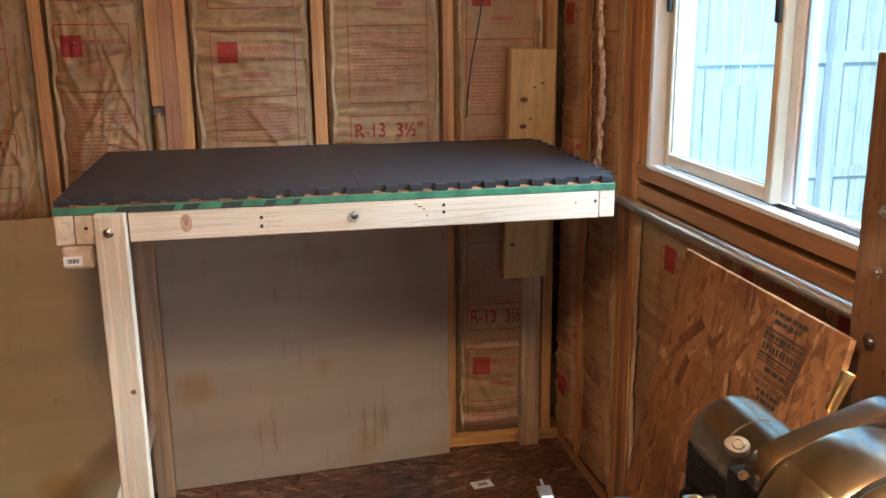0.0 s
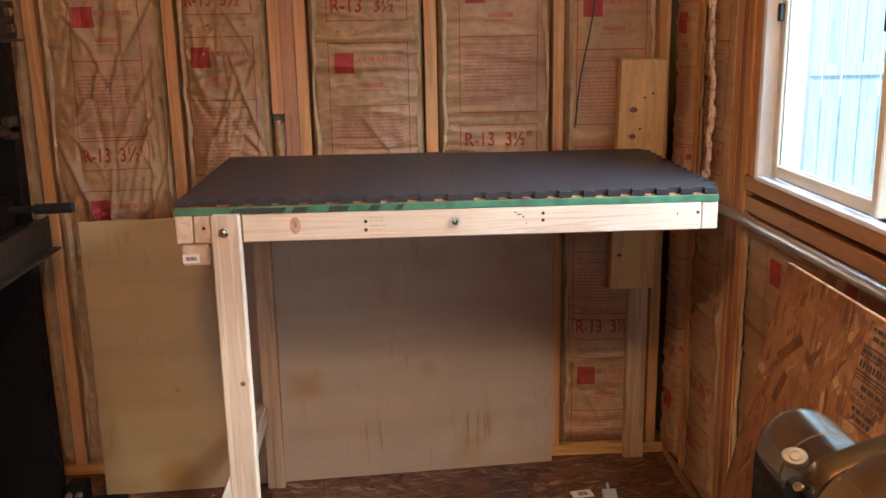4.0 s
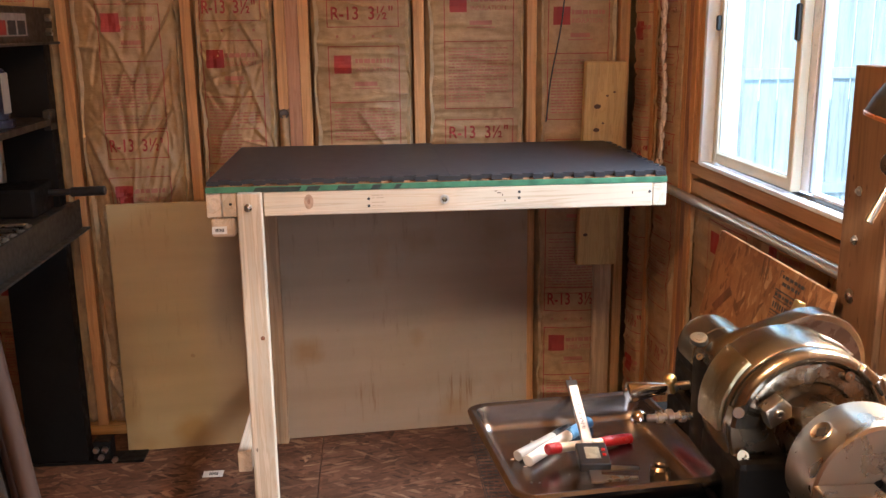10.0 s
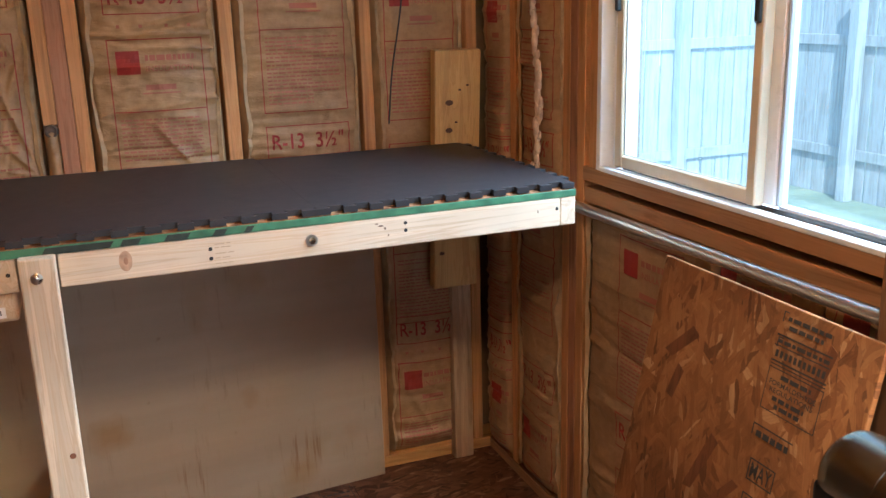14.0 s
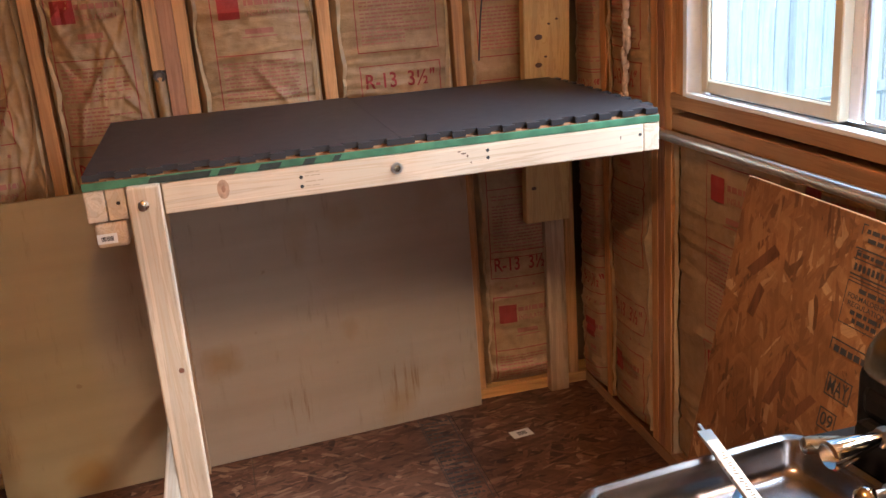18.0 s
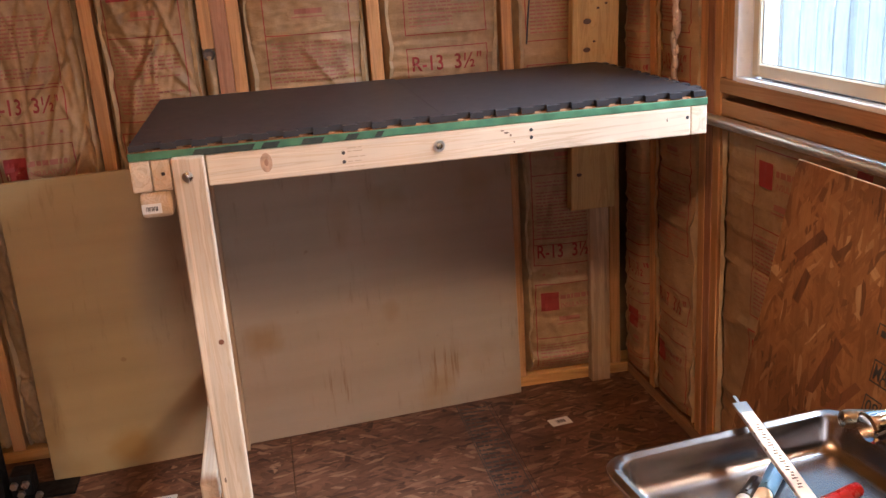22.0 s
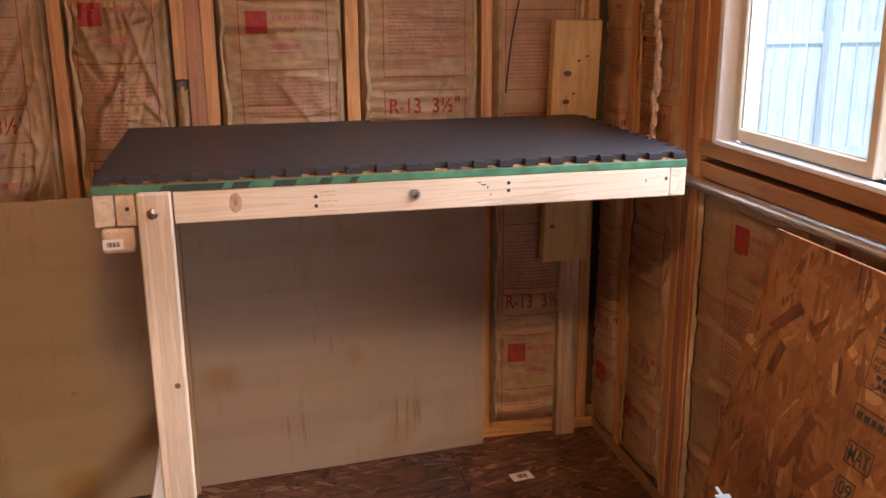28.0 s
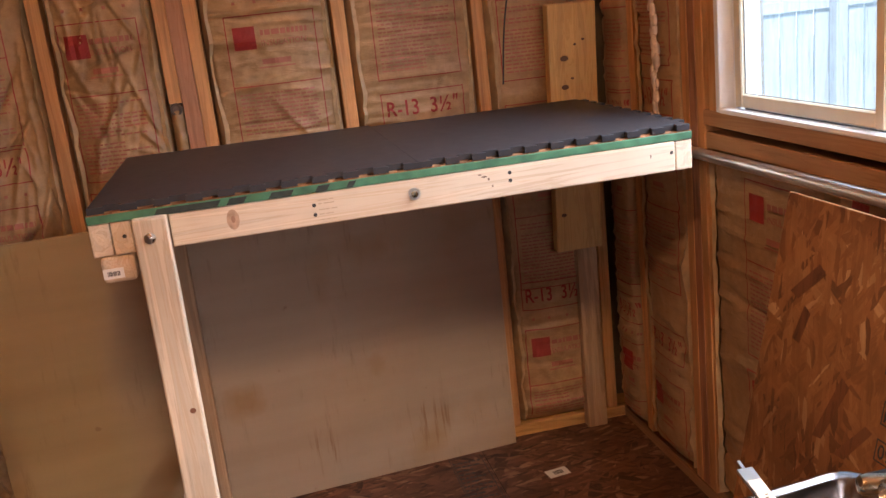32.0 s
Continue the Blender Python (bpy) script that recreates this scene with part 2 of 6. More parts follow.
kraft = kraft_paper()
kraft_edge = plain("yellowed paper edge", (0.40, 0.265, 0.135), 0.55, var=0.3, scale=26, bump=0.5, fine=70)
red_ink = plain("red ink", (0.30, 0.026, 0.02), 0.6, bump=0.05)
pale_ink = plain("pale red ink", (0.36, 0.125, 0.08), 0.7, bump=0.05)
black_ink = plain("black ink", (0.035, 0.03, 0.028), 0.7, bump=0.05)
white_label = plain("white label paper", (0.72, 0.70, 0.66), 0.5, var=0.08)
foam_black = plain("black foam rubber", (0.024, 0.022, 0.024), 0.46, var=0.05, bump=0.35, fine=520, patch=0.02)
green_paint = plain("green edge paint", (0.055, 0.17, 0.085), 0.6, var=0.45, scale=30, bump=0.5)


def stained_board():
    """Beige hardboard with water stains, vertical scuffs and warm lamplight painted on its left end."""
    k = Mat("beige hardboard", 0.5, 0, 0.4)
    base = k.ramp(k.noise(1.6, 5), [(0.3, (0.385, 0.290, 0.195)), (0.7, (0.455, 0.348, 0.245))])
    band = k.ramp(k.noise(1.0, 4, 0.5, k.mapped((0.7, 0.7, 9.0))), [(0.35, (0.84, 0.82, 0.80)), (0.65, (1, 1, 1))])
    blot = k.ramp(k.noise(3.7, 3, 0.5), [(0.60, (1, 1, 1)), (0.74, (0.88, 0.76, 0.56))])
    where = k.ramp(k.noise(3.1, 2), [(0.47, (0, 0, 0)), (0.58, (1, 1, 1))])
    scuff = k.ramp(k.noise(1.0, 5, 0.65, k.mapped((60, 60, 7.0))), [(0.58, (1, 1, 1)), (0.70, (0.56, 0.48, 0.41))])
    spots = k.ramp(k.noise(22, 2, 0.4), [(0.76, (1, 1, 1)), (0.80, (0.60, 0.46, 0.36))])
    col = k.mix(0.9, k.mix(0.8, base, blot, "MULTIPLY"), band, "MULTIPLY")
    col = k.mix(0.5, col, k.mix(where, (1, 1, 1), scuff), "MULTIPLY")
    col = k.mix(0.5, col, spots, "MULTIPLY")
    # the bulb's yellow light on the left end, put into the board's colour
    side = k.node("ShaderNodeSeparateXYZ")
    k.link(k.mix(0.10, k.co, k.noise_colour(3.0, k.co)), side.inputs[0])
    shift = k.node("ShaderNodeMath", operation="ADD")
    shift.inputs[1].default_value = 0.5
    k.link(side.outputs[0], shift.inputs[0])
    warm_tint = k.ramp(shift.outputs[0], [(0.14, (1.0, 0.92, 0.60)), (0.38, (1, 1, 1))])
    col = k.mix(1.0, col, warm_tint, "MULTIPLY")
    for x, z, rad, c in ((-0.085, 0.325, 0.075, (0.84, 0.66, 0.40)), (0.30, 0.35, 0.04, (0.90, 0.82, 0.70)), (-0.50, 0.06, 0.09, (0.85, 0.66, 0.36))):
        n = k.node("ShaderNodeVectorMath", operation="DISTANCE")
        k.link(k.mix(0.06, k.co, k.noise_colour(14.0, k.co)), n.inputs[0])
        n.inputs[1].default_value = (x * 0.94 + 0.03, 0.03, z * 0.94 + 0.03)
        fade = k.ramp(n.outputs["Value"], [(rad * 0.3, c), (rad * 0.85, (1, 1, 1))])
        col = k.mix(0.8, col, fade, "MULTIPLY")
    # brown drips in two places along the lower edge, and a few dark scratches
    for x, z, rad in ((0.11, 0.12, 0.09), (0.44, 0.14, 0.11)):
        n = k.node("ShaderNodeVectorMath", operation="DISTANCE")
        k.link(k.co, n.inputs[0])
        n.inputs[1].default_value = (x, 0.0, z)
        near = k.ramp(n.outputs["Value"], [(rad * 0.35, (1, 1, 1)), (rad, (0, 0, 0))])
        drip = k.ramp(k.noise(1.0, 3, 0.6, k.mapped((85, 85, 6.0))), [(0.52, (1, 1, 1)), (0.66, (0.74, 0.60, 0.48))])
        col = k.mix(near, col, k.mix(1.0, col, drip, "MULTIPLY"))
    k.colour(col)
    k.bump(k.noise(90, 3), 0.05, 0.001)
    k.roughness(k.noise(9, 4), 0.42, 0.62)
    return k.m


hardboard = stained_board()
vinyl = plain("white vinyl", (0.84, 0.86, 0.88), 0.35, var=0.05)
vinyl_aged = plain("aged cream vinyl", (0.70, 0.63, 0.48), 0.4, var=0.10)
steel = metal("brushed steel", (0.56, 0.53, 0.48), 0.28, 0.03, 30.0, bump=0.0)
cast = metal("machined cast iron", (0.46, 0.43, 0.365), 0.23, 0.10, 24.0, 60.0, 0.06)
dark_cast = metal("dark bare casting", (0.27, 0.22, 0.155), 0.27, 0.2, 18.0, 160.0, 0.1)
turned_steel = brushed("turned steel", (0.56, 0.53, 0.475), 0.29)
worn_steel = metal("worn hinge steel", (0.20, 0.18, 0.15), 0.58, 0.14, 40.0)
dull_steel = metal("dull steel", (0.40, 0.38, 0.35), 0.48, 0.12, 40.0)
polished = metal("polished steel", (0.62, 0.60, 0.57), 0.10, 0.03, 30.0, bump=0.0)
smoked_cast = metal("smoke-darkened casting", (0.30, 0.26, 0.20), 0.25, 0.2, 16.0, 120.0, 0.15)
pitted_cast = pitted("pitted casting", (0.46, 0.40, 0.31), 0.24, 150.0)
plate_metal = pitted("brassy pitted plate", (0.42, 0.37, 0.24), 0.33, 60.0)
hood_paint = plain("brown enamel", (0.085, 0.050, 0.036), 0.28, 0.0, 0.2, 14)
zinc = metal("zinc conduit", (0.90, 0.91, 0.92), 0.36, 0.05)
pan_metal = metal("worn sheet pan", (0.29, 0.255, 0.235), 0.25, 0.07, 26.0, bump=0.0)
black_metal = plain("black painted steel", (0.0055, 0.005, 0.0045), 0.55, 0.0, 0.3, 12, spec=0.2)
grey_metal = plain("grey painted steel", (0.040, 0.032, 0.024), 0.45, 0.3, 0.25, 12)
brass = metal("brass", (0.70, 0.52, 0.22), 0.34, 0.08, 40.0)
copper_rim = plain("copper rim", (0.70, 0.26, 0.10), 0.35, 0.8)
red_plastic = plain("red plastic", (0.40, 0.016, 0.016), 0.3)
blue_plastic = plain("blue plastic", (0.05, 0.16, 0.32), 0.4)
white_plastic = plain("white plastic", (0.70, 0.69, 0.66), 0.4, var=0.06)
black_plastic = plain("black plastic", (0.02, 0.02, 0.021), 0.4)
brown_wood = plain("dark brown handle", (0.075, 0.040, 0.026), 0.5)
foam_bead = plain("dried foam", (0.66, 0.50, 0.38), 0.8, var=0.3, scale=40, bump=0.9, fine=90)
sheathing = plain("dark sheathing", (0.16, 0.10, 0.06), 0.8)
fence_wood = wood("weathered fence", (0.33, 0.345, 0.38), "z", knots=False)
ground_mat = plain("dry grass", (0.17, 0.19, 0.12), 0.9, var=0.4, scale=2)
roof_mat = plain("pale roof", (0.55, 0.54, 0.52), 0.8)
wall_paint = plain("pale siding", (0.6, 0.58, 0.52), 0.7)
leaf_mat = plain("leaves", (0.07, 0.14, 0.035), 0.5, var=0.5, scale=3)
bark = plain("bark", (0.09, 0.06, 0.04), 0.9)


def glass_pane(name, film):
    """Clear glass under a film of dust that scatters part of the daylight."""
    k = Mat(name, 0.02)
    t = k.t
    clear, veil, gloss = t.nodes.new("ShaderNodeBsdfTransparent"), t.nodes.new("ShaderNodeBsdfTranslucent"), t.nodes.new("ShaderNodeBsdfGlossy")
    clear.inputs["Color"].default_value = (0.88, 0.97, 1.0, 1)
    veil.inputs["Color"].default_value = (0.68, 0.91, 1.0, 1)
    gloss.inputs["Roughness"].default_value = 0.02
    streak = k.ramp(k.noise(1.0, 5, 0.6, k.mapped((9, 9, 2.2))), [(0.3, (film * 0.7,) * 3), (0.7, (film * 1.3,) * 3)])
    m1, m2 = t.nodes.new("ShaderNodeMixShader"), t.nodes.new("ShaderNodeMixShader")
    k.link(streak, m1.inputs[0])
    k.link(clear.outputs[0], m1.inputs[1])
    k.link(veil.outputs[0], m1.inputs[2])
    m2.inputs[0].default_value = 0.04
    k.link(m1.outputs[0], m2.inputs[1])
    k.link(gloss.outputs[0], m2.inputs[2])
    k.link(m2.outputs[0], t.nodes["Material Output"].inputs["Surface"])
    return k.m


glass = glass_pane("dusty glass", 0.055)
clean_glass = glass_pane("cleaner glass", 0.03)


def tinted(name, c, rough=0.1):
    k = Mat(name, rough)
    k.b.inputs["Transmission Weight"].default_value = 0.92
    k.b.inputs["IOR"].default_value = 1.3
    k.colour(c)
    return k.m


red_clear = tinted("clear red plastic", (0.92, 0.045, 0.035), 0.04)
clear_plastic = tinted("clear plastic", (0.62, 0.55, 0.48), 0.12)


def glow(name, c, strength):
    k = Mat(name)
    k.b.inputs["Emission Color"].default_value = (*c, 1)
    k.b.inputs["Emission Strength"].default_value = strength
    return k.m


bulb_glow = glow("lit bulb", (1.0, 0.8, 0.55), 30)


# ---- mesh helpers ----
def thing(name, label, category, group="", kind="", at=(0, 0, 0)):
    o = new(name)
    o.location = at
    o.empty_display_size = 0.05
    return tagged(o, label, category, group, kind)


def obj(name, bm, material, smooth=False):
    me = bpy.data.meshes.new(name)
    bm.normal_update()
    bm.to_mesh(me)
    bm.free()
    me.materials.append(material)
    if smooth:
        me.polygons.foreach_set("use_smooth", [True] * len(me.polygons))
        me.set_sharp_from_angle(angle=radians(35))
    return new(name, me)


def part(name, bm, material, parent, label="", smooth=False):
    """Links a bmesh, given in world places, as one mesh under a thing or a part."""
    o = obj(name, bm, material, smooth)
    o.parent = parent
    o.matrix_parent_inverse = world_of(parent).inverted()
    return tagged(o, label)


def world_of(o):
    m = o.matrix_parent_inverse @ Matrix.LocRotScale(o.location, o.rotation_euler, o.scale)
    return world_of(o.parent) @ m if o.parent else Matrix.LocRotScale(o.location, o.rotation_euler, o.scale)


def box(x0, x1, y0, y1, z0, z1, bevel=0.0, seg=1, m=None):
    bm = bmesh.new()
    bmesh.ops.create_cube(bm, size=1.0)
    for v in bm.verts:
        v.co = Vector(((x0 + x1) / 2 + v.co.x * (x1 - x0), (y0 + y1) / 2 + v.co.y * (y1 - y0), (z0 + z1) / 2 + v.co.z * (z1 - z0)))
    if bevel:
        bmesh.ops.bevel(bm, geom=bm.edges[:], offset=bevel, segments=seg, affect="EDGES", profile=0.5)
    if m is not None:
        bm.transform(m)
    return bm


def join(*bms):
    out = bmesh.new()
    me = bpy.data.meshes.new("tmp")
    for b in bms:
        b.to_mesh(me)
        b.free()
        out.from_mesh(me)
    bpy.data.meshes.remove(me)
    return out


def lathe(profile, m=None, seg=40, close=True):
    """A turned body: profile of (radius, height) about z."""
    bm = bmesh.new()
    rings = []
    for r, h in profile:
        if r < 1e-5:
            rings.append([bm.verts.new((0, 0, h))])
        else:
            rings.append([bm.verts.new((r * math.cos(2 * math.pi * i / seg), r * math.sin(2 * math.pi * i / seg), h)) for i in range(seg)])
    for a, b in zip(rings, rings[1:]):
        for i in range(seg):
            j = (i + 1) % seg
            if len(a) == 1 and len(b) == 1:
                continue
            if len(a) == 1:
                bm.faces.new((a[0], b[i], b[j]))
            elif len(b) == 1:
                bm.faces.new((a[i], b[0], a[j]))
            else:
                bm.faces.new((a[i], b[i], b[j], a[j]))
    bmesh.ops.recalc_face_normals(bm, faces=bm.faces[:])
    if m is not None:
        bm.transform(m)
    return bm


def rod(a, b, r, seg=20, bevel=0.0, r2=None):
    a, b = Vector(a), Vector(b)
    length = (b - a).length
    r2 = r if r2 is None else r2
    e = bevel or min(r, r2) * 0.12
    m = Matrix.Translation(a) @ (b - a).to_track_quat("Z", "Y").to_matrix().to_4x4()
    return lathe([(0, 0), (r - e, 0), (r, e), (r2, length - e), (r2 - e, length), (0, length)], m, seg)


def sweep(points, r, seg=10):
    """A round bar along a smooth line of points."""
    bm = bmesh.new()
    pts = [Vector(p) for p in points]
    rings = []
    for i, p in enumerate(pts):
        d = (pts[min(i + 1, len(pts) - 1)] - pts[max(i - 1, 0)]).normalized()
        q = d.to_track_quat("Z", "Y")
        rings.append([bm.verts.new(p + q @ Vector((r * math.cos(2 * math.pi * k / seg), r * math.sin(2 * math.pi * k / seg), 0))) for k in range(seg)])
    for a, b in zip(rings, rings[1:]):
        for k in range(seg):
            bm.faces.new((a[k], a[(k + 1) % seg], b[(k + 1) % seg], b[k]))
    bm.faces.new(rings[0][::-1])
    bm.faces.new(rings[-1])
    bmesh.ops.recalc_face_normals(bm, faces=bm.faces[:])
    return bm


def arc_points(points, n=8):
    """Catmull-Rom through points."""
    p = [Vector(q) for q in points]
    p = [2 * p[0] - p[1]] + p + [2 * p[-1] - p[-2]]
    out = []
    for i in range(1, len(p) - 2):
        for k in range(n):
            t = k / n
            out.append(0.5 * (2 * p[i] + (p[i + 1] - p[i - 1]) * t + (2 * p[i - 1] - 5 * p[i] + 4 * p[i + 1] - p[i + 2]) * t * t + (3 * p[i] - p[i - 1] - 3 * p[i + 1] + p[i + 2]) * t ** 3))
    return out + [p[-2]]


def prism(outline, z0, z1, m=None, bevel=0.0):
    """An outline of (x, y) extruded from z0 to z1."""
    bm = bmesh.new()
    low = [bm.verts.new((x, y, z0)) for x, y in outline]
    high = [bm.verts.new((x, y, z1)) for x, y in outline]
    bm.faces.new(low[::-1])
    top = bm.faces.new(high)
    n = len(outline)
    for i in range(n):
        bm.faces.new((low[i], low[(i + 1) % n], high[(i + 1) % n], high[i]))
    bmesh.ops.recalc_face_normals(bm, faces=bm.faces[:])
    if bevel:
        bmesh.ops.bevel(bm, geom=list(top.edges), offset=bevel, segments=2, affect="EDGES", profile=0.5)
    if m is not None:
        bm.transform(m)
    return bm


def lettering(text, width, height, bold=0.012):
    """Flat letters in the x-y plane with their lower left corner at 0, scaled to a width and a height."""
    cu = bpy.data.curves.new("letters", "FONT")
    cu.body = text
    cu.resolution_u = 3
    cu.offset = bold
    o = bpy.data.objects.new("letters", cu)
    scene.collection.objects.link(o)
    dg = bpy.context.evaluated_depsgraph_get()
    me = bpy.data.meshes.new_from_object(o.evaluated_get(dg))
    co = np.array([v.co[:] for v in me.vertices])
    faces = [tuple(p.vertices) for p in me.polygons]
    bpy.data.objects.remove(o)
    bpy.data.curves.remove(cu)
    bpy.data.meshes.remove(me)
    lo, hi = co.min(0), co.max(0)
    co[:, 0] = (co[:, 0] - lo[0]) / (hi[0] - lo[0]) * width
    co[:, 1] = (co[:, 1] - lo[1]) / (hi[1] - lo[1]) * height
    return co, faces


class Flat:
    """Collects flat print: strips, bars and letters, in (u, v)."""

    def __init__(self):
        self.v, self.f = [], []

    def strip(self, u0, u1, v0, v1, step=0.012):
        nu, nv = max(1, int(math.ceil((u1 - u0) / step))), max(1, int(math.ceil((v1 - v0) / step)))
        s = len(self.v)
        for j in range(nv + 1):
            for i in range(nu + 1):
                self.v.append((u0 + (u1 - u0) * i / nu, v0 + (v1 - v0) * j / nv))
        for j in range(nv):
            for i in range(nu):
                a = s + j * (nu + 1) + i
                self.f.append((a, a + 1, a + nu + 2, a + nu + 1))

    def frame_line(self, u0, u1, v0, v1, w=0.0025):
        self.strip(u0, u1, v0, v0 + w)
        self.strip(u0, u1, v1 - w, v1)
        self.strip(u0, u0 + w, v0 + w, v1 - w)
        self.strip(u1 - w, u1, v0 + w, v1 - w)

    def words(self, u0, u1, v, h, rnd, fill=0.92):
        """A line of unreadable small print as bars of word length."""
        u = u0
        end = u0 + (u1 - u0) * fill
        while u < end:
            w = rnd.uniform(0.006, 0.022)
            self.strip(u, min(u + w, end), v, v + h, 0.03)
            u += w + 0.0035

    def letters(self, text, u0, v0, width, height):
        co, faces = lettering(text, width, height)
        s = len(self.v)
        self.v += [(u0 + c[0], v0 + c[1]) for c in co]
        self.f += [tuple(s + i for i in f) for f in faces]

    def mesh(self, name, place, material, parent, label=""):
        if not self.v:
            return None
        me = bpy.data.meshes.new(name)
        me.from_pydata([place(u, v) for u, v in self.v], [], self.f)
        me.materials.append(material)
        o = new(name, me)
        o.parent = parent
        o.matrix_parent_inverse = world_of(parent).inverted()
        return tagged(o, label)


# ---- floor, walls, ceiling ----
XW, YW = 1.10, 2.70          # faces of the studs: window wall, far wall
X0, Y0, TOP, FZ = -2.3, -1.9, 2.42, 0.040
DEEP = 0.089                 # depth of the studs

floor = tagged(obj("floor", box(X0 - 0.1, XW + DEEP + 0.02, Y0 - 0.1, YW + DEEP + 0.02, FZ - 0.12, FZ - 0.02), sheathing), "joists and underside below the strand board floor", "floor", kind="structure")
edges = [X0, -1.25, -0.03, 0.605, XW + DEEP]
for a, b in zip(edges, edges[1:]):
    for c, d in ((Y0, -1.2), (-1.2, 1.24), (1.24, YW + DEEP)):
        part("floor_panel", box(a + 0.0012, b - 0.0012, c + 0.0012, d - 0.0012, FZ - 0.02, FZ, 0.0008), osb_floor, floor)

ceiling = tagged(obj("ceiling", box(X0 - 0.1, XW + DEEP + 0.02, Y0 - 0.1, YW + DEEP + 0.02, TOP, TOP + 0.05), osb_y), "unpainted strand board ceiling", "ceiling", kind="structure")

wall_north = tagged(obj("wall_north", box(X0 - 0.1, XW + DEEP + 0.03, YW + DEEP, YW + DEEP + 0.03, 0, TOP), sheathing), "unfinished stud wall with exposed insulation", "wall", kind="structure")


def stud(x0, x1, z0, z1, m, parent=wall_north):
    return part("stud", box(x0, x1, YW, YW + DEEP, z0, z1, 0.002), m, parent)


for x0, x1, z0, z1, m in ((-2.02, -1.982, FZ + 0.038, TOP, fir_z), (-1.61, -1.572, FZ + 0.038, TOP, fir_z), (-1.24, -1.202, FZ + 0.038, TOP, fir_z), (-0.846, -0.810, FZ + 0.038, TOP, fir_z),
                          (-0.446, -0.411, FZ + 0.038, 1.693, fir_z), (-0.138, -0.104, 1.205, 1.693, fir_z), (-0.103, -0.061, FZ + 0.038, TOP, red_fir),
                          (-0.060, -0.025, FZ + 0.038, TOP, fir_z), (0.326, 0.363, FZ + 0.038, TOP, fir_z), (0.716, 0.750, FZ + 0.038, TOP, fir_z), (1.042, 1.076, FZ + 0.038, TOP, fir_z)):
    stud(x0, x1, z0, z1, m)
part("bottom_plate", box(X0, XW + DEEP, YW, YW + DEEP, FZ + 0.0005, FZ + 0.0375, 0.002), fir_x, wall_north)
part("header", box(-0.809, -0.104, YW, YW + DEEP, 1.694, 1.733, 0.002), fir_x, wall_north)
part("header_panel", box(-0.809, -0.104, YW + 0.035, YW + 0.046, 1.734, TOP, 0.001), osb_y, wall_north, "bare strand board above the header")

WY0, WY1, WZ0, WZ1 = 0.985, 2.035, 1.084, 2.06   # the window's opening
wall_east = tagged(obj("wall_east", join(box(XW + DEEP, XW + DEEP + 0.03, Y0, WY0, 0, TOP), box(XW + DEEP, XW + DEEP + 0.03, WY1, YW + DEEP, 0, TOP),
                                         box(XW + DEEP, XW + DEEP + 0.03, WY0, WY1, 0, WZ0 - 0.002), box(XW + DEEP, XW + DEEP + 0.03, WY0, WY1, WZ1, TOP)), sheathing),
                   "unfinished stud wall round the window", "wall", kind="structure")
for y0, y1, z0, z1, m in ((2.485, 2.521, FZ + 0.038, TOP, fir_z), (2.171, 2.207, FZ + 0.038, TOP, fir_z), (2.134, 2.170, FZ + 0.038, TOP, red_fir), (2.097, 2.133, FZ + 0.038, TOP, fir_z),
                          (2.037, 2.073, 1.05, TOP, fir_z), (0.945, 0.983, FZ + 0.038, TOP, fir_z), (0.907, 0.944, FZ + 0.038, TOP, fir_z),
                          (0.50, 0.538, FZ + 0.038, TOP, fir_z), (0.09, 0.128, FZ + 0.038, TOP, fir_z), (-0.32, -0.282, FZ + 0.038, TOP, fir_z), (-0.9, -0.86, FZ + 0.038, TOP, fir_z)):
    part("stud", box(XW, XW + DEEP, y0, y1, z0, z1, 0.002), m, wall_east)
part("rough_sill", box(XW - 0.004, XW + DEEP, 0.984, 2.096, 1.050, 1.086, 0.002), fir_y, wall_east)
part("rough_sill", box(XW + 0.002, XW + DEEP, 0.984, 2.096, 0.995, 1.033, 0.002), fir_y, wall_east)
part("header", box(XW, XW + DEEP, 0.984, 2.036, WZ1 + 0.002, WZ1 + 0.14, 0.002), fir_y, wall_east)
part("bottom_plate", box(XW, XW + DEEP, Y0, YW - 0.001, FZ + 0.0005, FZ + 0.0375, 0.002), fir_y, wall_east)

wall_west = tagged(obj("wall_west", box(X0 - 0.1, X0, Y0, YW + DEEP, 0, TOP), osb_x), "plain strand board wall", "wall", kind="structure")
# unseen wall; its doorway is added and placed to suit the fill from behind
wall_south = tagged(obj("wall_south", join(box(X0 - 0.1, 0.24, Y0 - 0.1, Y0, FZ - 0.1, TOP), box(0.86, XW + DEEP + 0.03, Y0 - 0.1, Y0, FZ - 0.1, TOP), box(0.24, 0.86, Y0 - 0.1, Y0, 2.20, TOP)), osb_y), "plain strand board wall with an assumed open doorway", "wall", kind="structure")


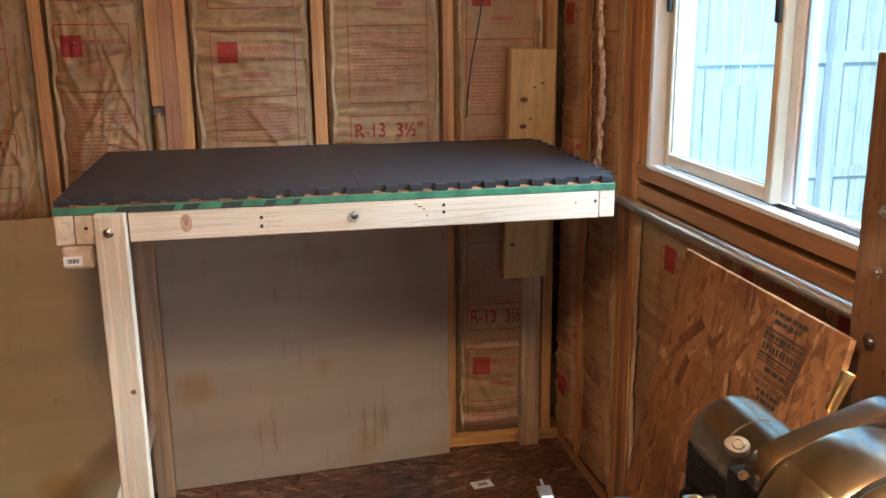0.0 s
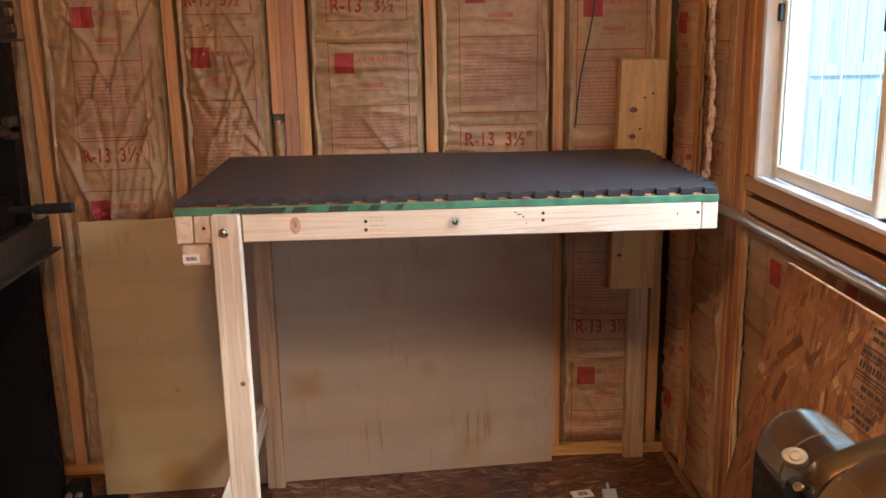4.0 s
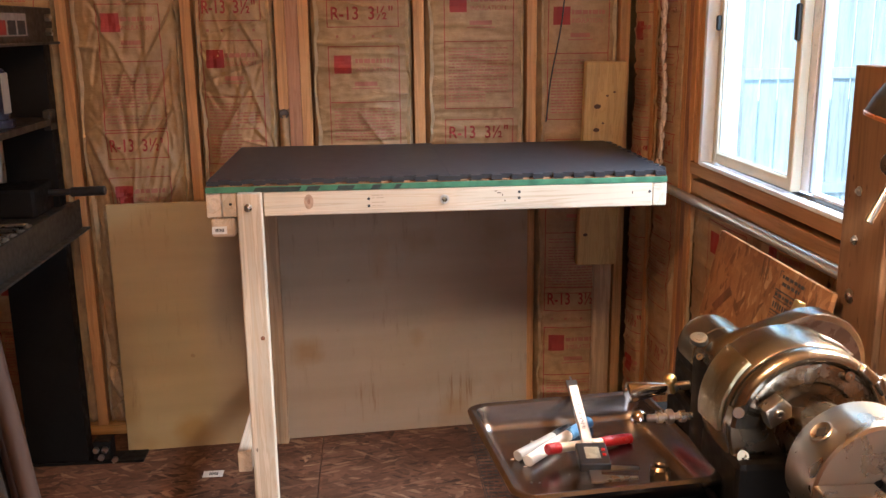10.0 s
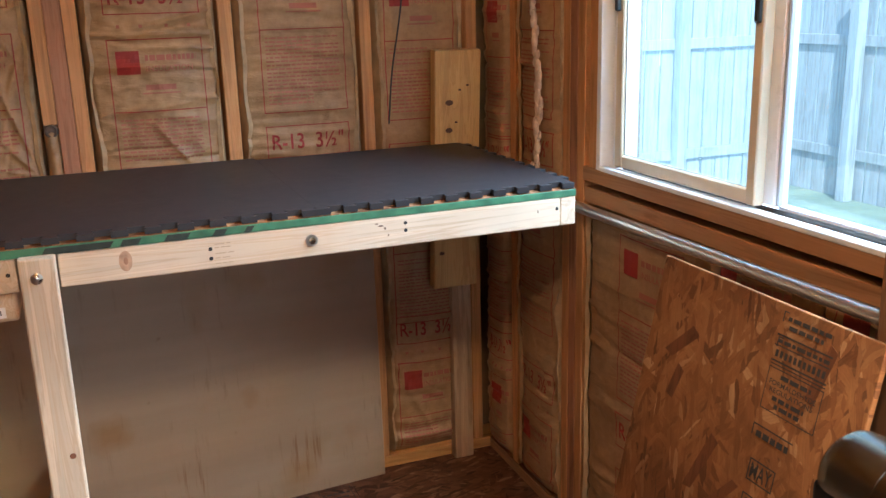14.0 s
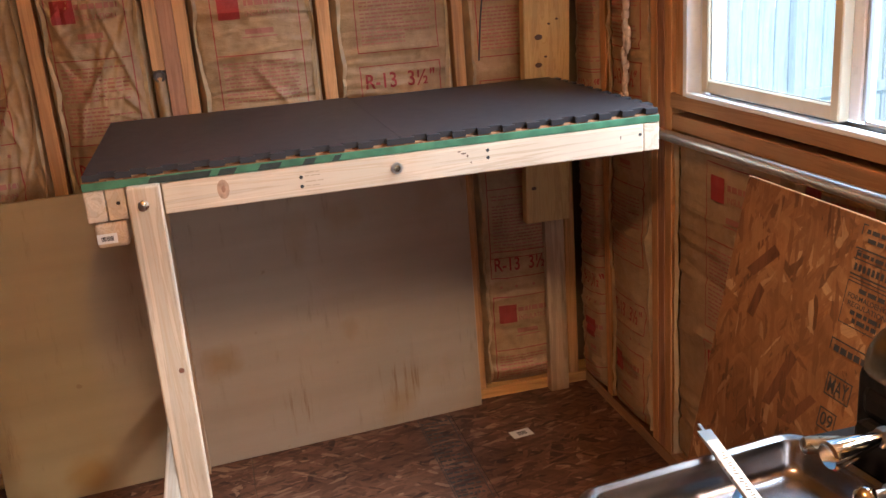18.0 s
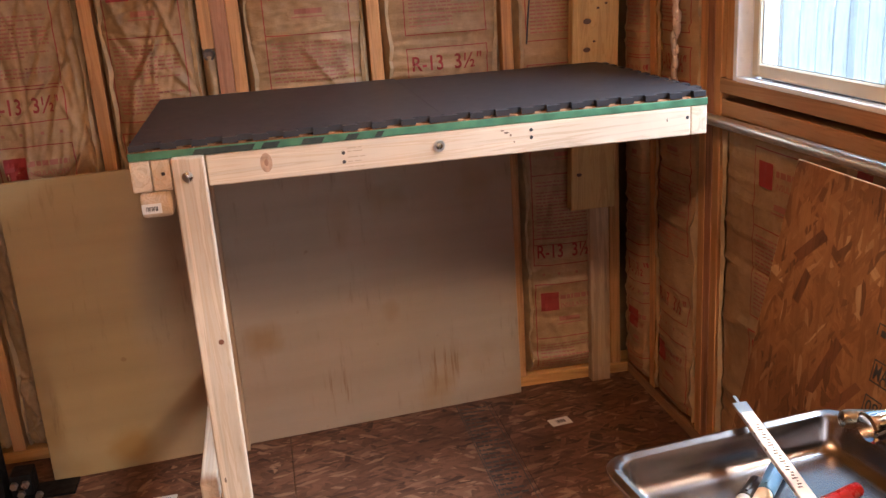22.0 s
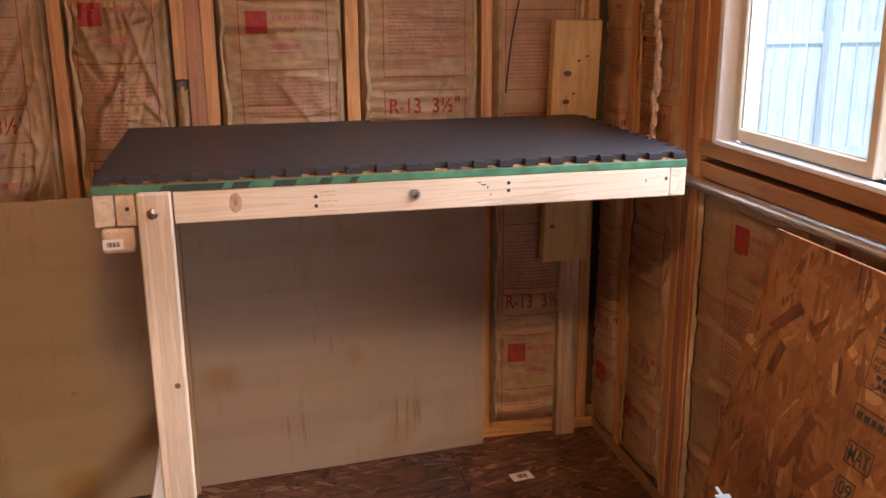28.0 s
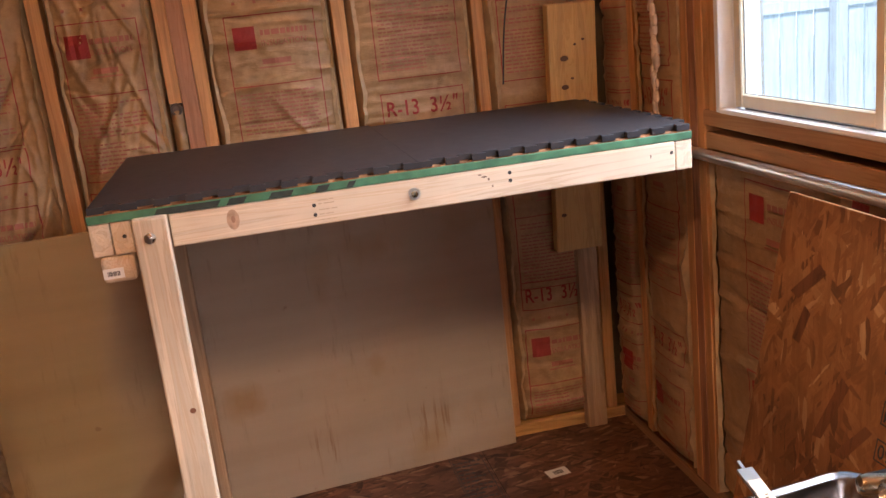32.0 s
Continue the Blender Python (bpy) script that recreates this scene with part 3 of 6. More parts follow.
# ---- insulation ----
def batt(name, place_of, u0, u1, z0, z1, seed, label_z, bulge=0.02, sink=0.012, print_u=None, tilt=0.0, rough=1.2, run="across", gap=(0.06, 0.06), cell=0.0085):
    """A kraft-faced batt between two studs. place_of(u, v, d): world place, d metres out from the stud faces' plane. gap: how far each edge is tucked in."""
    rnd = random.Random(seed)
    w, h = u1 - u0, z1 - z0
    uc = (u0 + u1) / 2
    off = Vector((seed * 7.3, seed * 3.1, seed * 1.7))
    nu, nv = max(6, int(w / cell)), int(h / cell)
    U, V = np.meshgrid(np.linspace(u0, u1, nu + 1), np.linspace(z0, z1, nv + 1))
    D = np.empty_like(U)
    wob = np.empty_like(U)
    for j in range(nv + 1):
        v = z0 + h * j / nv
        for i in range(nu + 1):
            u = u0 + w * i / nu
            wob[j, i] = noise.noise(Vector((u * 7, v * 5, 9.0)) + off)
            D[j, i] = rough * (0.013 * noise.noise(Vector((u * 5, v * 3.0, 0)) + off) + 0.0030 * noise.noise(Vector((u * 34, v * 26, 5.0)) + off))
    S = (U - uc) / (w / 2)
    D += bulge * (1 - np.abs(S) ** 3) - sink
    # sharp folds of the paper
    for _ in range(int(h * (76 if run == "across" else 56))):
        ang = radians(rnd.gauss(0, 6) if run == "across" else rnd.gauss(90, 20)) if rnd.random() < (0.9 if run == "across" else 0.72) else rnd.uniform(0, 3.14)
        half = rnd.uniform(0.05, 0.20) * (1.5 if run == "across" else 1.0)
        cu, cv = rnd.uniform(u0, u1), rnd.uniform(z0, z1)
        if run == "across" and rnd.random() < 0.6:
            cu = rnd.choice((u0, u1)) + rnd.uniform(-0.03, 0.03)
        wide = rnd.uniform(0.004, 0.014)
        tall = rough * rnd.uniform(0.004, 0.0150) * rnd.choice((1, 1, -1))
        a = (U - cu) * math.cos(ang) + (V - cv) * math.sin(ang)
        b = -(U - cu) * math.sin(ang) + (V - cv) * math.cos(ang) + 0.012 * wob
        along = np.clip(1 - np.abs(a) / half, 0, 1)
        side = np.where(b > 0, np.clip(1 - b / wide, 0, 1), np.clip(1 + b / (wide * 2.4), 0, 1))
        D += tall * np.sqrt(along) * side * side
    # fine creases across the paper
    for _ in range(int(h * 70)):
        ang = radians(rnd.gauss(0, 14) if run == "across" else rnd.gauss(70, 40))
        half, wide = rnd.uniform(0.03, 0.11), rnd.uniform(0.0045, 0.008)
        cu, cv = rnd.uniform(u0, u1), rnd.uniform(z0, z1)
        a = (U - cu) * math.cos(ang) + (V - cv) * math.sin(ang)
        b = -(U - cu) * math.sin(ang) + (V - cv) * math.cos(ang) + 0.010 * wob
        D += rough * rnd.uniform(0.0012, 0.0034) * np.clip(1 - np.abs(a) / half, 0, 1) * np.clip(1 - np.abs(b) / wide, 0, 1)
    for edge, deep in ((u0, gap[0]), (u1, gap[1])):
        lip = 0.020 + 0.012 * wob
        D -= deep * np.clip(1 - np.abs(U - edge) / lip, 0, 1) ** 1.5
    D -= 0.03 * np.clip(1 - (V - z0) / 0.03, 0, 1) + 0.03 * np.clip(1 - (z1 - V) / 0.03, 0, 1)
    D = np.maximum(D, -0.078)

    def depth(u, v):
        x = min(max((u - u0) / w * nu, 0.0), nu - 1e-6)
        y = min(max((v - z0) / h * nv, 0.0), nv - 1e-6)
        i, j = int(x), int(y)
        fx, fy = x - i, y - j
        return (D[j, i] * (1 - fx) + D[j, i + 1] * fx) * (1 - fy) + (D[j + 1, i] * (1 - fx) + D[j + 1, i + 1] * fx) * fy

    verts, faces = [], []
    for j in range(nv + 1):
        for i in range(nu + 1):
            verts.append(place_of(U[j, i], V[j, i], D[j, i]))
    for j in range(nv):
        for i in range(nu):
            a = j * (nu + 1) + i
            faces.append((a, a + 1, a + nu + 2, a + nu + 1))
    root = thing("insulation_batt", name, "insulation", "kraft-faced batts between the studs", at=place_of(uc, z0, -0.05))
    # the batt's closed body: wrinkled face, flat back and sides
    back = len(verts)
    for u, v in ((u0, z0), (u1, z0), (u1, z1), (u0, z1)):
        verts.append(place_of(u, v, -0.082))
    c00, c10, c01, c11 = 0, nu, nv * (nu + 1), nv * (nu + 1) + nu
    faces.append((back + 3, back + 2, back + 1, back))
    faces.append(tuple([back, back + 1] + [c10 - i for i in range(nu + 1)]))
    faces.append(tuple([back + 2, back + 3] + [c01 + i for i in range(nu + 1)]))
    faces.append(tuple([back + 3, back] + [j * (nu + 1) for j in range(nv + 1)]))
    faces.append(tuple([back + 1, back + 2] + [(nv - j) * (nu + 1) + nu for j in range(nv + 1)]))
    me = bpy.data.meshes.new("facing")
    me.from_pydata(verts, [], faces)
    me.materials.append(kraft)
    me.polygons.foreach_set("use_smooth", [True] * (nu * nv) + [False] * 5)
    o = new("facing", me)
    o.parent = root
    o.matrix_parent_inverse = world_of(root).inverted()

    def on(u, v):
        return place_of(u + tilt * (v - z0), v, depth(u + tilt * (v - z0), v) + 0.0046)

    # the folded paper edges tucked along the studs
    if w > 0.2:
        for name2, e0, e1 in (("left", u0, 1), ("right", u1, -1)):
            bm = bmesh.new()
            rows = []
            n = int(h / 0.02)
            for j in range(n + 1):
                v = z0 + 0.01 + (h - 0.02) * j / n
                k = noise.noise(Vector((seed * 2.3 + e1, v * 9, 1.0)))
                k2 = noise.noise(Vector((seed * 4.1 + e1, v * 28, 3.0)))
                reach = 0.024 + 0.013 * k + 0.006 * k2
                lift = depth(e0 + e1 * reach, v) + 0.004 + 0.003 * abs(k2)
                rows.append([bm.verts.new(place_of(e0 + e1 * 0.0015, v, -0.052 + 0.012 * k)), bm.verts.new(place_of(e0 + e1 * 0.007, v, -0.012 + 0.010 * k)), bm.verts.new(place_of(e0 + e1 * reach * 0.6, v, max(-0.004, lift) + 0.003 + 0.004 * k2)), bm.verts.new(place_of(e0 + e1 * reach, v, lift))])
            for p, q in zip(rows, rows[1:]):
                for i in range(3):
                    bm.faces.new((p[i], p[i + 1], q[i + 1], q[i]))
            part("paper_flange", bm, kraft_edge, root, "yellowish folded paper edge", True)

    red, pale = Flat(), Flat()
    pu0, pu1 = print_u or (uc - 0.118, uc + 0.118)
    pw = pu1 - pu0

    def inside(a, b):
        return a > z0 + 0.02 and b < z1 - 0.004

    for zl in label_z:
        b0, b1 = zl - 0.045, zl + 0.045
        if inside(b0, b1):
            red.frame_line(pu0, pu1, b0, b1)
        if inside(zl - 0.025, zl + 0.018):
            red.letters("R-13  3½\"", pu0 + 0.06 * pw, zl - 0.022, 0.86 * pw, 0.046)
        if inside(b0 - 0.04, b0 - 0.02):
            for f in (0.12, 0.35, 0.62, 0.86):
                pale.strip(pu0 + f * pw, pu0 + f * pw + 0.008, b0 - 0.034, b0 - 0.026)
        t1 = b0 - 0.062
        t0 = t1 - 0.41
        lo, hi = max(t0, z0 + 0.02), min(t1, z1 - 0.02)
        if hi - lo > 0.03:
            red.strip(pu0, pu0 + 0.0025, lo, hi)
            red.strip(pu1 - 0.0025, pu1, lo, hi)
        for q in (t1, t1 - 0.185, t0):
            if inside(q - 0.003, q):
                red.strip(pu0, pu1, q - 0.0025, q)
        if inside(t1 - 0.095, t1 - 0.02):
            red.strip(pu0 + 0.08 * pw, pu0 + 0.08 * pw + 0.058, t1 - 0.09, t1 - 0.03)
            pale.words(pu0 + 0.38 * pw, pu0 + 0.92 * pw, t1 - 0.056, 0.014, rnd, 1)
            pale.letters("INSULATION", pu0 + 0.38 * pw, t1 - 0.084, 0.50 * pw, 0.015)
        if inside(t1 - 0.14, t1 - 0.11):
            pale.strip(pu0 + 0.32 * pw, pu0 + 0.72 * pw, t1 - 0.142, t1 - 0.1385)
            pale.strip(pu0 + 0.36 * pw, pu0 + 0.68 * pw, t1 - 0.132, t1 - 0.118)
        y = t1 - 0.205
        while y > t0 + 0.02:
            if inside(y - 0.01, y) and rnd.random() > 0.08:
                pale.words(pu0 + 0.06 * pw, pu1 - 0.06 * pw, y - 0.006, 0.0042, rnd, rnd.choice((0.98, 0.98, 0.95, 0.6)))
            y -= 0.0105
    tagged(red.mesh("red_print", on, red_ink, root) or root)
    p = pale.mesh("small_print", on, pale_ink, root)
    if p:
        tagged(p, kind="stuff")
    return root


def on_north(u, v, d):
    return (u, YW - d, v)


def on_east(u, v, d):
    return (XW - d, -u, v)


KR = "brown kraft-faced insulation batt with red print between studs"
batt(KR, on_north, -1.200, -0.848, FZ + 0.04, TOP, 1, (1.38, 0.78, 1.98), 0.03)
batt("crumpled kraft-faced insulation batt with red print below the header", on_north, -0.808, -0.448, FZ + 0.04, 1.692, 2, (1.666, 1.095, 0.50), 0.030, sink=0.022, print_u=(-0.715, -0.515), rough=1.7, run="down", gap=(0.075, 0.05), cell=0.0048)
batt("slumped kraft-faced insulation batt beside a cut stud", on_north, -0.409, -0.141, FZ + 0.04, 1.692, 3, (1.545, 0.95, 0.36), 0.036, sink=0.022, print_u=(-0.382, -0.182), rough=1.7, run="down", gap=(0.075, 0.05), cell=0.0048)
batt("torn edge of kraft-faced insulation below the cut stud", on_north, -0.1405, -0.1045, FZ + 0.04, 1.200, 14, (), 0.02, rough=0.8, gap=(0.02, 0.0))
batt("wrinkled kraft-faced insulation batt with red print above the bench", on_north, -0.023, 0.324, FZ + 0.04, TOP, 4, (1.52, 0.92, 2.12, 0.33), 0.030, print_u=(0.037, 0.277), rough=1.3, cell=0.0048)
batt(KR, on_north, 0.365, 0.714, FZ + 0.04, TOP, 5, (1.116, 1.717, 0.52, 2.30), 0.022, print_u=(0.430, 0.668), rough=0.8, cell=0.007)
batt("narrow kraft-faced insulation batt behind a pine board", on_north, 0.752, 1.040, FZ + 0.04, TOP, 6, (0.499, 1.04, 1.672, 2.25), 0.022, print_u=(0.787, 1.0), rough=0.6)
batt("dusty kraft-faced insulation batt in the corner", on_east, -2.696, -2.523, FZ + 0.04, TOP, 7, (0.45, 1.05, 1.62), 0.020, sink=0.002, print_u=(-2.63, -2.53), rough=0.5)
batt("ragged kraft-faced insulation batt beside the window studs", on_east, -2.483, -2.209, FZ + 0.04, TOP, 8, (0.42, 1.10, 1.70), 0.03, sink=0.02, print_u=(-2.44, -2.25), rough=0.5)
batt("kraft-faced insulation batt below the window sill", on_east, -2.095, -1.62, FZ + 0.04, 0.993, 9, (1.06, 0.46), 0.02, sink=0.02, print_u=(-1.912, -1.676), rough=0.45)
batt("kraft-faced insulation batt behind the leaning sheet", on_east, -1.60, -1.34, FZ + 0.04, 0.993, 10, (0.6, 1.1), 0.01, sink=0.03)
batt("kraft-faced insulation batt behind the leaning sheet", on_east, -1.32, -0.985, FZ + 0.04, 0.993, 11, (0.6, 1.1), 0.01, sink=0.03)
batt(KR, on_east, -0.905, -0.54, FZ + 0.04, TOP, 12, (0.5, 1.1, 1.7), 0.02)
batt(KR, on_east, -0.498, -0.13, FZ + 0.04, TOP, 13, (0.7, 1.3, 1.9), 0.02)

# ---- the window ----
window_1 = thing("window_1", "white vinyl sliding window in a bare stud opening", "window", kind="structure", at=(XW + 0.03, 1.51, WZ0))
part("window_frame", join(box(XW - 0.004, XW + 0.10, WY1 - 0.020, WY1 - 0.001, WZ0, WZ1, 0.002), box(XW - 0.004, XW + 0.10, WY0 + 0.001, WY0 + 0.02, WZ0, WZ1, 0.002),
                          box(XW - 0.006, XW + 0.018, WY0 + 0.020, WY1 - 0.020, WZ0, WZ0 + 0.012, 0.002), box(XW + 0.0185, XW + 0.10, WY0 + 0.020, WY1 - 0.020, WZ0 - 0.001, WZ0 + 0.004, 0.001),
                          box(XW - 0.004, XW + 0.10, WY0 + 0.02, WY1 - 0.02, WZ1 - 0.02, WZ1, 0.002)), vinyl, window_1)
part("jamb_liner", box(XW + 0.030, XW + 0.075, WY1 - 0.046, WY1 - 0.0205, WZ0 + 0.0045, WZ1 - 0.021, 0.003), vinyl, window_1)
part("track", join(box(XW + 0.043, XW + 0.046, WY0 + 0.021, WY1 - 0.047, WZ0 + 0.0045, WZ0 + 0.013, 0.0006), box(XW + 0.052, XW + 0.072, WY0 + 0.021, 1.455, WZ0 + 0.0045, WZ0 + 0.008, 0.0006)), grey_metal, window_1, "dirty grey sliding track")
SL, SR = 1.988, 1.489   # the sliding sash's ends
sash = part("sash", join(box(XW + 0.019, XW + 0.042, SL - 0.028, SL, WZ0 + 0.014, WZ1 - 0.022, 0.003), box(XW + 0.017, XW + 0.042, SR, SR + 0.026, WZ0 + 0.014, WZ1 - 0.022, 0.003),
                         box(XW + 0.020, XW + 0.041, SR + 0.0265, SL - 0.0285, WZ0 + 0.014, WZ0 + 0.044, 0.003), box(XW + 0.020, XW + 0.041, SR + 0.0265, SL - 0.0285, WZ1 - 0.055, WZ1 - 0.022, 0.003)),
            vinyl_aged, window_1, "cream sliding sash")
part("pane", box(XW + 0.029, XW + 0.033, SR + 0.024, SL - 0.026, WZ0 + 0.042, WZ1 - 0.053), glass, sash)
part("seal", join(box(XW + 0.0275, XW + 0.0285, SL - 0.0315, SL - 0.0285, WZ0 + 0.0445, WZ1 - 0.056), box(XW + 0.0275, XW + 0.0285, SR + 0.027, SL - 0.032, WZ0 + 0.0442, WZ0 + 0.0462)), plain("grey seal", (0.22, 0.22, 0.22), 0.5), sash, "thin grey glazing seal")
fixed = part("fixed_sash", join(box(XW + 0.046, XW + 0.080, SR - 0.022, SR + 0.022, WZ0 + 0.0145, WZ1 - 0.021, 0.003), box(XW + 0.050, XW + 0.080, WY0 + 0.021, WY0 + 0.045, WZ0 + 0.0085, WZ1 - 0.021, 0.003),
                                box(XW + 0.056, XW + 0.079, WY0 + 0.0455, SR - 0.0225, WZ0 + 0.0085, WZ0 + 0.016, 0.001), box(XW + 0.056, XW + 0.079, WY0 + 0.0455, SR - 0.0225, WZ1 - 0.050, WZ1 - 0.021, 0.002)), vinyl, window_1)
part("bead", box(XW + 0.048, XW + 0.060, SR - 0.031, SR - 0.0225, WZ0 + 0.0165, WZ1 - 0.051, 0.002), plain("grey glazing bead", (0.36, 0.38, 0.40), 0.4), fixed, "grey glazing bead")
part("pane", box(XW + 0.066, XW + 0.070, WY0 + 0.045, SR - 0.022, WZ0 + 0.0162, WZ1 - 0.052), clean_glass, fixed)
part("latch", box(XW + 0.006, XW + 0.0168, SR + 0.004, SR + 0.018, 1.435, 1.515, 0.003), black_plastic, sash, "black latch")
part("latch", box(XW + 0.006, XW + 0.0188, SL - 0.020, SL - 0.008, 1.455, 1.495, 0.003), black_plastic, sash, "black catch")
for o in window_1.children_recursive:
    if o.name.startswith("pane"):
        o.visible_shadow = False

conduit = tagged(obj("conduit", rod((XW - 0.030, 2.25, 0.986), (XW - 0.030, 1.08, 1.000), 0.0135, 24), zinc, True), "zinc-plated conduit pipe run along the studs under the window", "pipe")

# ---- outside ----
ground = tagged(obj("ground", box(XW + 0.16, 60, -40, 60, -0.5, -0.3), ground_mat), "sparse ground outside", "ground", kind="structure")
def board_fence(label, m, length, top, posts):
    """A board fence along local x, its rails towards -y, the gaps open."""
    f = thing("fence", label, "fence", "board fences round the yard", at=m.translation)
    rnd = random.Random(int(length * 10))
    for i in range(int(length / 0.155)):
        x = i * 0.155
        part("board", box(x, x + 0.138 + rnd.uniform(-0.004, 0.004), 0, 0.018, -0.299 - m.translation.z, top + rnd.uniform(-0.015, 0.015), 0.002, 1, m), fence_wood, f)
    for z in (0.10, 1.06):
        part("rail", box(-0.02, length, -0.040, -0.001, z - 0.045, z + 0.045, 0.003, 1, m), fence_wood, f)
    for x in posts:
        part("post", box(x, x + 0.10, -0.14, -0.041, -0.299, top + 0.03, 0.004, 1, m), fence_wood, f)
    return f


board_fence("weathered board fence across the end of the yard", Matrix.Translation((1.55, 7.0, 0)), 4.55, 1.66, (0.9, 3.2))
board_fence("weathered board fence along the side of the yard", Matrix.Translation((6.12, 7.02, 0)) @ pose(0, 0, 0, 0, 0, -90), 11.0, 1.42, (0.75, 3.1, 5.5, 7.9))

house = thing("house", "pale neighbouring house with a light roof behind the fence", "house", at=(11, 24, -0.3))
part("wall", box(8.4, 14.4, 20.5, 28, -0.299, 2.3), wall_paint, house)
part("roof", prism([(7.9, 2.3), (11.4, 3.6), (14.9, 2.3)], -28.4, -20.1, Matrix(((1, 0, 0, 0), (0, 0, -1, 0), (0, 1, 0, 0), (0, 0, 0, 1)))), roof_mat, house)


def tree(x, y, z, r, seed):
    rnd = random.Random(seed)
    t = thing("tree", "green leafy tree behind the fence", "tree", at=(x, y, -0.3))
    part("trunk", rod((x, y, -0.31), (x, y, z), 0.14, 12, r2=0.07), bark, t)
    bm = bmesh.new()
    for _ in range(2600):
        d = Vector((rnd.gauss(0, 1), rnd.gauss(0, 1), rnd.gauss(0, 1))).normalized() * r * (0.45 + 0.6 * rnd.random())
        p = Vector((x, y, z)) + Vector((d.x, d.y, d.z * 0.9)) * (0.75 + 0.35 * noise.noise(d * 1.3 + Vector((seed, 0, 0))))
        q = Euler((rnd.random() * 6, rnd.random() * 6, rnd.random() * 6)).to_quaternion()
        s = rnd.uniform(0.05, 0.12)
        bm.faces.new([bm.verts.new(p + q @ Vector(c) * s) for c in ((-1, 0, 0), (0, -0.5, 0.1), (1, 0, 0), (0, 0.5, 0.1))])
    c = part("crown", bm, leaf_mat, t)
    return t


tree(6.3, 12.0, 3.3, 1.55, 3)
tree(7.4, 10.6, 3.6, 1.6, 5)

# ---- the bench ----
BZ, BF = 1.060, 1.890     # underside of its top; front of its rail
bench = thing("workbench", "home-made pine workbench with a strand board top", "workbench", at=(0.3, 2.25, 0))
part("benchtop", box(-0.262, 0.962, 1.893, 2.595, BZ + 0.0005, BZ + 0.0185, 0.001), osb_top, bench)
dark_green = plain("dark green stamp", (0.024, 0.034, 0.026), 0.7, var=0.4, scale=60)
edge = part("painted_edge", box(-0.262, 0.962, 1.8895, 1.8925, BZ + 0.0005, BZ + 0.0160, 0.0006), green_paint, bench, "worn green edge paint")
for a, b in ((-0.14, -0.022), (-0.005, 0.028), (0.075, 0.118), (0.165, 0.188), (0.226, 0.24)):
    part("edge_stamp", prism([(a, BZ + 0.0012), (b, BZ + 0.0012), (b + 0.008, BZ + 0.0135), (a + 0.008, BZ + 0.0135)], -1.8893, -1.8887, Matrix(((1, 0, 0, 0), (0, 0, -1, 0), (0, 1, 0, 0), (0, 0, 0, 1)))), dark_green, edge, "black stamp over the green edge")
part("front_rail", box(-0.114, 0.923, BF, BF + 0.038, BZ - 0.064, BZ, 0.003, 2), pine_x, bench)
part("side_rail", box(0.924, 0.962, BF + 0.001, 2.55, BZ - 0.064, BZ, 0.003, 2), pine_y, bench)
part("side_rail", box(-0.262, -0.224, BF + 0.001, 2.55, BZ - 0.064, BZ, 0.003, 2), pine_y, bench)
part("side_rail", box(-0.222, -0.184, BF + 0.003, 2.55, BZ - 0.064, BZ, 0.003, 2), pine_y, bench)
part("back_rail", box(-0.183, 0.923, 2.512, 2.55, BZ - 0.064, BZ, 0.003, 2), pine_x, bench)
block = part("support_block", box(-0.252, -0.190, BF - 0.004, 2.50, BZ - 0.116, BZ - 0.066, 0.008, 3), pine_y, bench)
tag = part("price_tag", box(-0.250, -0.212, BF - 0.0056, BF - 0.0044, BZ - 0.1065, BZ - 0.0866), white_label, block, "white sticker with a bar code")
for i in range(9):
    part("bar", box(-0.242 + i * 0.0026, -0.2408 + i * 0.0026 + (0.0006 if i % 3 else 0), BF - 0.0064, BF - 0.0058, BZ - 0.101, BZ - 0.092), black_ink, tag)
leg = part("leg", box(-0.181, -0.117, BF - 0.022, BF + 0.016, FZ, BZ + 0.002, 0.004, 2), pine_z, bench)
# both rear legs carry the shade as a darker, warmer wood colour
part("leg", box(-0.204, -0.150, 2.552, 2.590, FZ, BZ - 0.001, 0.003, 2), shaded_pine, bench)
part("leg", box(0.962, 1.026, 2.664, 2.700, FZ, BZ - 0.003, 0.003, 2), shaded_pine, bench)
part("stretcher", box(-0.228, -0.190, 1.905, 2.59, 0.262, 0.326, 0.004, 2), pine_y, bench)


def round_bolt(x, y, z, r, parent):
    up = Matrix.Translation((x, y, z)) @ pose(0, 0, 0, 90, 0, 0)
    b = part("bolt", lathe([(0, 0.006), (r * 0.55, 0.0055), (r * 0.9, 0.003), (r, 0.0), (0, 0)], up, 24), steel, parent, "round bolt head", True)
    return b


